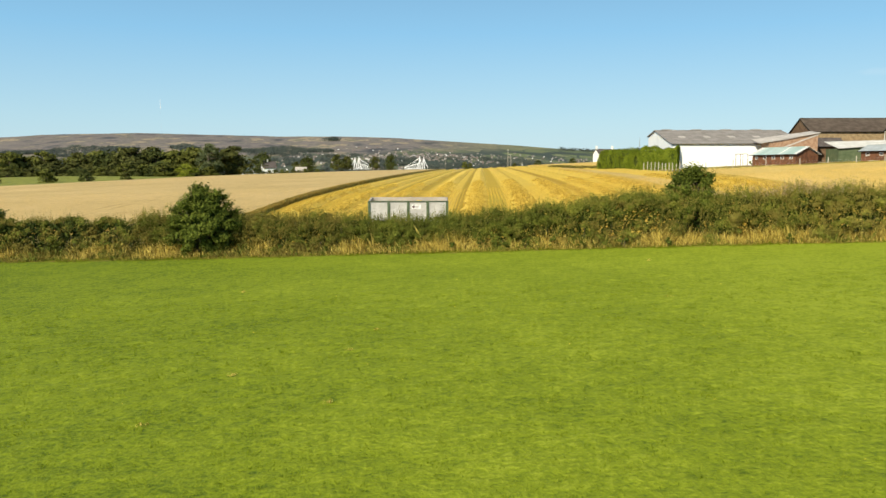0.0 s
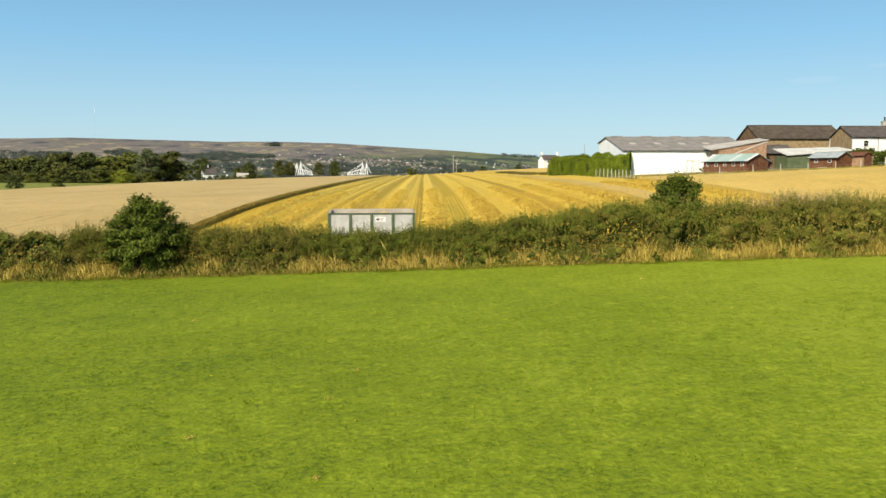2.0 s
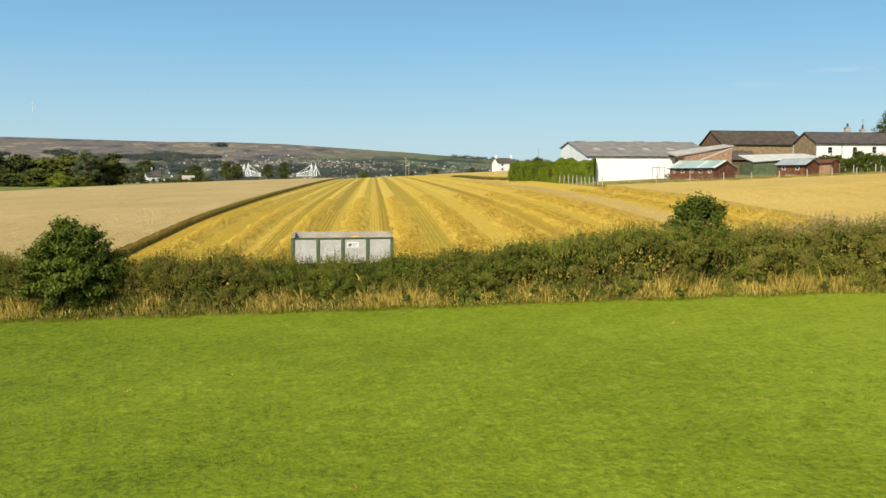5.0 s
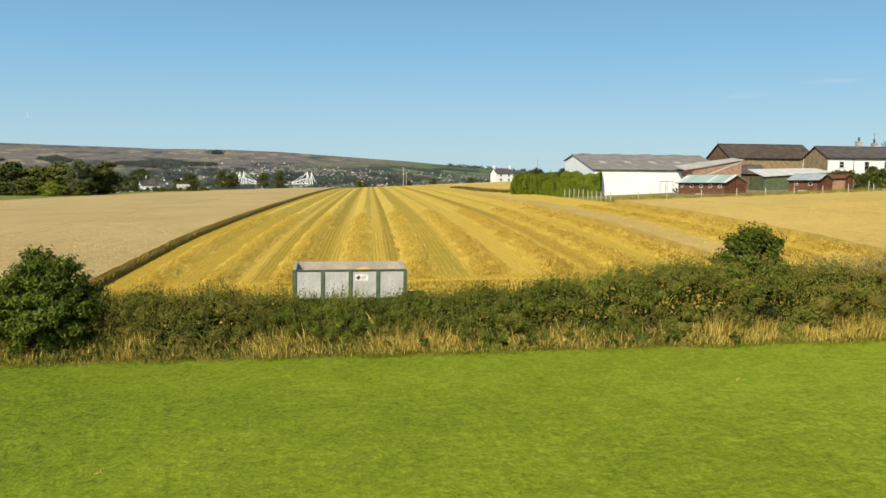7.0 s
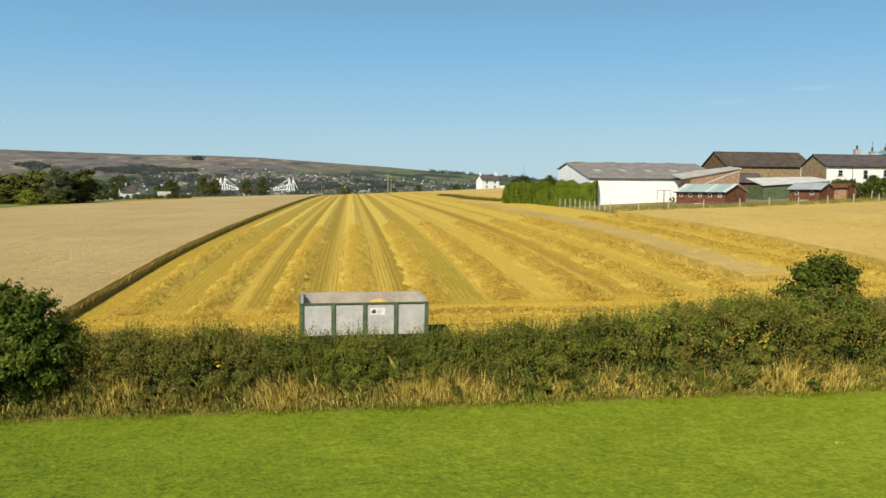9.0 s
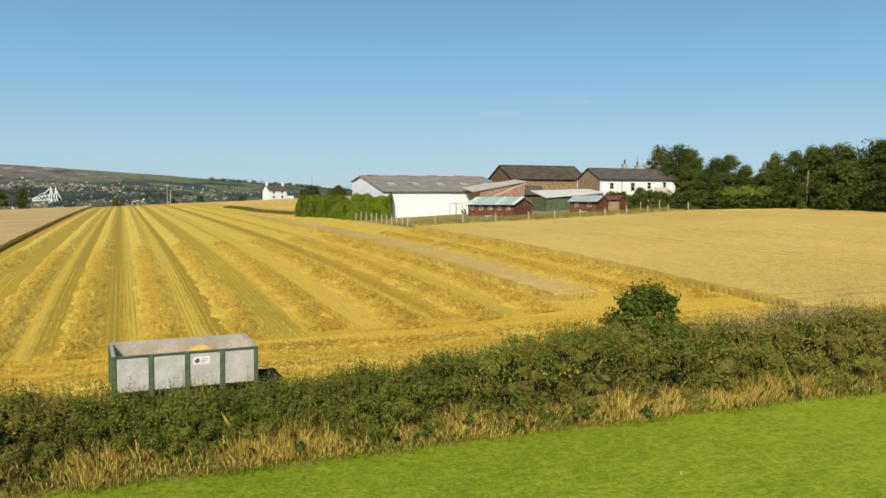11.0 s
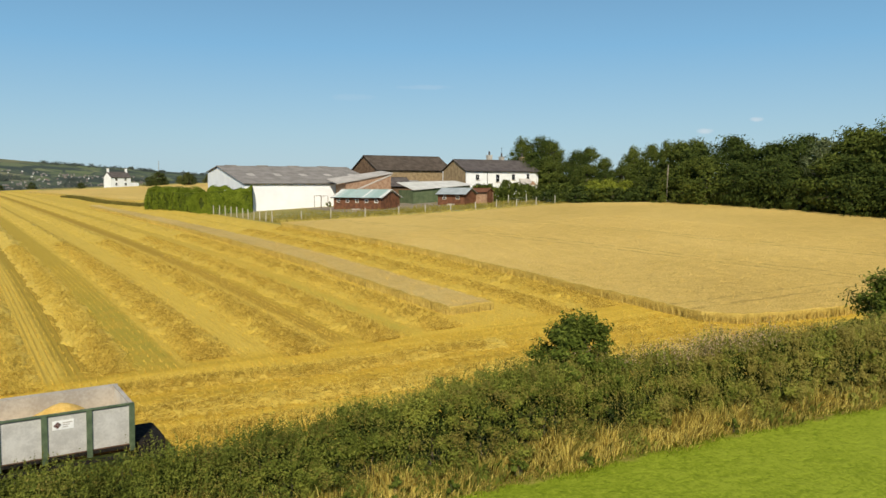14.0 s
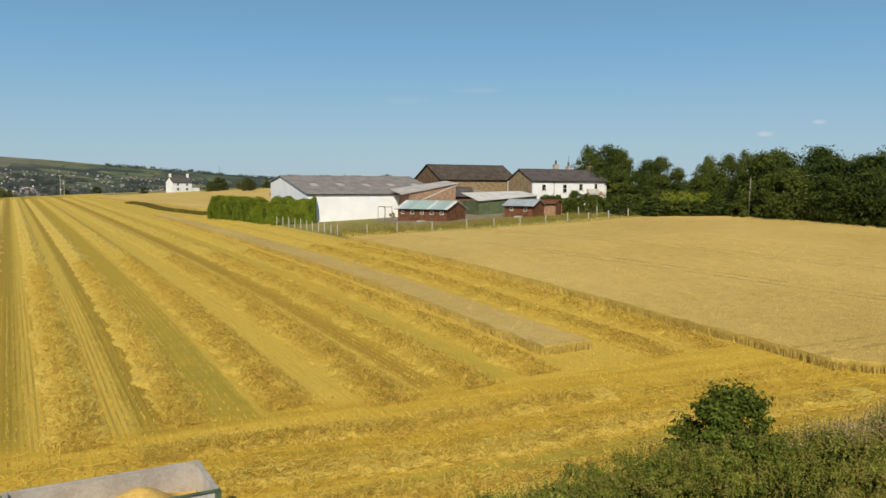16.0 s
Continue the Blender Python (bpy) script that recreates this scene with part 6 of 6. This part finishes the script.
# ---- beyond the crest: houses, stadium, town, woods ----
fh = gabled("white_house", pose(93.0, 492.0, float(height(93, 492)) - 1.0, 0, 0, 18), "far white house with gable chimneys", 11.5, 3.6, 3.6, 6.6, 6.6, 9.3, (M_white, M_white, M_slate))
for x in (0.5, 11.0):
    part("chimney", Geo().box(x - 0.45, x + 0.45, 3.0, 4.2, 8.0, 11.2), M_white, fh)
for x in (2.4, 7.8):
    for z in (2.2, 4.8):
        window(fh, x, z, 1.3, 1.3)
part("annexe", Geo().box(11.8, 16.5, 0.5, 6.0, -1.5, 3.6), M_white, fh)
lh = gabled("white_house", pose(-99.0, 455.0, float(height(-99, 455)) - 2.0, 0, 0, 24), "white gabled house among far trees", 7.0, 3.2, 3.2, 5.6, 5.6, 8.8, (M_white, M_white, M_slate))
for z in (1.2, 3.8):
    window(lh, 2.5, z - 0.4, 1.2, 1.0)
part("chimney", Geo().box(2.6, 3.3, 2.9, 3.5, 8.4, 10.2), M_white, lh)
part("annexe", Geo().box(-11, -0.4, 0.5, 5.0, -1.5, 2.4), M_white, lh)
gabled("bungalow", pose(-84.0, 470.0, float(height(-84, 470)) - 0.5, 0, 0, 10), "low white bungalow with a grey roof", 6.0, 3.0, 3.0, 2.0, 2.0, 4.0, (M_roof_light, M_white, M_roof_light))


def stadium_end(x0, y0, side, span, label):
    """A pair of tall masts on splayed legs that carry a trussed stand roof, which runs off towards side."""
    z0 = float(height(x0, y0))
    s = thing("stadium_truss", Matrix.Translation((x0, y0, 0)), label, "stadium", "trusses of the stadium")

    def bar(name, a, b, r0, r1=None):
        return part(name, Geo().tube((-side * a[0], a[1], a[2]), (-side * b[0], b[1], b[2]), r0, r1, 7), M_white_steel, s)

    for top, feet in (((0, 0, 38), ((2, -3, z0 - 4), (11, 3, z0 - 4), (-6, 4, z0 - 2))), ((10.5, 2, 35), ((14, -3, z0 - 4), (27, 2, z0 - 4), (4, 5, z0 - 4)))):
        for k, foot in enumerate(feet):
            bar("mast" if k == 0 else "leg", foot, top, 1.7 if k == 0 else 1.3, 0.9)
        bar("mast_head", top, (top[0], top[1], top[2] + 4), 1.0, 0.6)
    n = 6
    for k in range(n):
        u0, u1 = -span * k / n, -span * (k + 1) / n
        hi0, hi1, lo0, lo1 = (23 - 12 * k / n, 23 - 12 * (k + 1) / n, 9 - 2 * k / n, 9 - 2 * (k + 1) / n)
        bar("chord", (u0, 0, hi0), (u1, 0, hi1), 1.0)
        bar("chord", (u0, 0, lo0), (u1, 0, lo1), 1.0)
        bar("brace", (u0, 0, lo0), (u1, 0, hi1), 0.6)
        bar("brace", (u1, 0, lo1), (u1, 0, hi1), 0.6)
    for u in (-span, -span * 0.55):
        bar("tie", (0, 0, 37), (u, 0, 23 + 12 * u / span), 0.55)
    part("stand", Geo().prism([(0, z0 - 4), (span, z0 - 4), (span, 5.5), (0, 7.5)], lambda u, z: (side * u, 4, z), lambda u, z: (side * u, 30, z)), M_roof_light, s, "pale grey stand below the roof")
    return s


stadium_end(-62.0, 2200.0, -1, 40, "white steel stadium roof masts far across the valley")
stadium_end(-224.0, 2200.0, 1, 34, "white steel stadium roof masts half hidden by far trees")

mast = thing("television_mast", Matrix.Translation(at(-1290, 3790)), "slender pale television mast on the far moor", "mast")
z0 = mast.matrix_world.translation.z
# lower mast made hair-thin so that it fades as if lost in haze
part("lattice", Geo().tube((0, 0, -5), (0, 0, 285 - z0), 0.12, 0.12, 6), M_tin, mast)
part("aerial_cylinder", Geo().tube((0, 0, 285 - z0), (0, 0, 325 - z0), 1.0, 0.5, 8), M_white_steel, mast)
rf = random.Random(3)


def town(name, count, spread, label, size=1.0):
    """Small gabled houses strewn over the far slope, each with walls and a pitched roof."""
    walls, roofs = Geo(), Geo()
    for k in range(count):
        turn, d = spread(rf)
        x, y = d * math.sin(radians(turn)), d * math.cos(radians(turn))
        z = float(height(x, y))
        w, dp, e = size * rf.uniform(6, 13), size * rf.uniform(5, 8), size * rf.uniform(3.8, 5.6)
        m = pose(x, y, z, 0, 0, rf.choice((0, 15, 80, 100, -20)) - turn)
        walls.box(-w / 2, w / 2, -dp / 2, dp / 2, -3, e, m)
        prof = [(-dp / 2 - 0.4, e), (dp / 2 + 0.4, e), (0, e + dp * 0.42)]
        roofs.prism(prof, lambda u, q: m @ Vector((-w / 2 - 0.3, u, q)), lambda u, q: m @ Vector((w / 2 + 0.3, u, q)))
    h = thing(name, Matrix(), label, "town", kind="stuff")
    part("walls", walls, M_town, h)
    part("roofs", roofs, M_town_roof, h)


# bluish grey leaf colour with the haze of distance painted into it
M_leaf_far = leafy("hazed_far_leaf", (0.058, 0.073, 0.070), (0.090, 0.108, 0.096), (0.125, 0.148, 0.115), 0.2)
nn = Nodes("town_walls", 0.9)
nn.colour(nn.ramp(nn.island(), (0.0, (0.17, 0.14, 0.125)), (0.5, (0.26, 0.22, 0.195)), (0.82, (0.38, 0.355, 0.33)), (0.96, (0.74, 0.74, 0.73))))
M_town = nn.m
nn = Nodes("town_roofs", 0.85)
nn.colour(nn.ramp(nn.island(), (0.0, (0.12, 0.12, 0.13)), (0.5, (0.19, 0.175, 0.17)), (0.9, (0.27, 0.21, 0.18))))
M_town_roof = nn.m
town("town_houses", 760, lambda r: (r.uniform(-13, 14), 1900 + 1500 * r.random() ** 1.3), "small pale and brick houses on the far valley slope", 0.62)
town("town_houses", 260, lambda r: (r.gauss(-2, 3.0), 2700 + 350 * r.random()), "cluster of small white houses on the far slope", 0.7)
town("town_houses", 700, lambda r: (r.uniform(3, 24), 1600 + 800 * r.random() ** 1.2), "rows of small brick houses in the valley", 0.55)
sheds = Geo()
for turn, d, w in ((1.0, 1250, 60), (2.5, 1300, 45), (-1.5, 1260, 40), (8.5, 1500, 80), (10.5, 1450, 60), (13.0, 1400, 70), (15.5, 1500, 90)):
    x, y = d * math.sin(radians(turn)), d * math.cos(radians(turn))
    sheds.box(-w / 2, w / 2, -12, 12, -4, 9, pose(x, y, float(height(x, y)) + 6, 0, 0, -turn))
tagged(part("warehouses", sheds, M_sheet_white), "long low white warehouses in the valley", "warehouse", kind="stuff")


def woods(count, spread, size, material, label):
    """Far woodland: crowns of leaf clumps, too far to tell one tree from another."""
    P, S = [], []
    for k in range(count):
        turn, d, tall = spread(rf)
        x, y = d * math.sin(radians(turn)), d * math.cos(radians(turn))
        z = float(height(x, y))
        n = 44
        q = rng.normal(size=(n, 3)) * (tall * 0.5, tall * 0.5, tall * 0.28) + (x, y, z + tall * 0.5)
        P.append(q), S.append(np.full(n, 0.62 * size * tall / 10))
    v, f = leaves(rng, np.concatenate(P), np.concatenate(S), 0.4)
    return tagged(soup("far_woods", v, f, material), label, "woods", kind="stuff")


belts = [(rf.uniform(-13, 24), rf.uniform(1700, 2950), rf.uniform(0.5, 2.4)) for _ in range(140)]


def belt(r):
    turn, d, long = r.choice(belts)
    return turn + r.uniform(-long, long) * 0.5, d + r.gauss(0, 22), r.uniform(7, 12)


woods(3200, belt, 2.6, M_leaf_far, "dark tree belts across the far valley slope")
def lens(turn, half, d, deep):
    """Trees within a lens-shaped plot round a compass turn."""
    def spot(r):
        u = r.uniform(-1, 1)
        return turn + half * u, d + deep * (1 - u * u) * r.uniform(-1, 1) * (0.7 + 0.3 * math.sin(5 * u + turn)), r.uniform(6, 11)
    return spot


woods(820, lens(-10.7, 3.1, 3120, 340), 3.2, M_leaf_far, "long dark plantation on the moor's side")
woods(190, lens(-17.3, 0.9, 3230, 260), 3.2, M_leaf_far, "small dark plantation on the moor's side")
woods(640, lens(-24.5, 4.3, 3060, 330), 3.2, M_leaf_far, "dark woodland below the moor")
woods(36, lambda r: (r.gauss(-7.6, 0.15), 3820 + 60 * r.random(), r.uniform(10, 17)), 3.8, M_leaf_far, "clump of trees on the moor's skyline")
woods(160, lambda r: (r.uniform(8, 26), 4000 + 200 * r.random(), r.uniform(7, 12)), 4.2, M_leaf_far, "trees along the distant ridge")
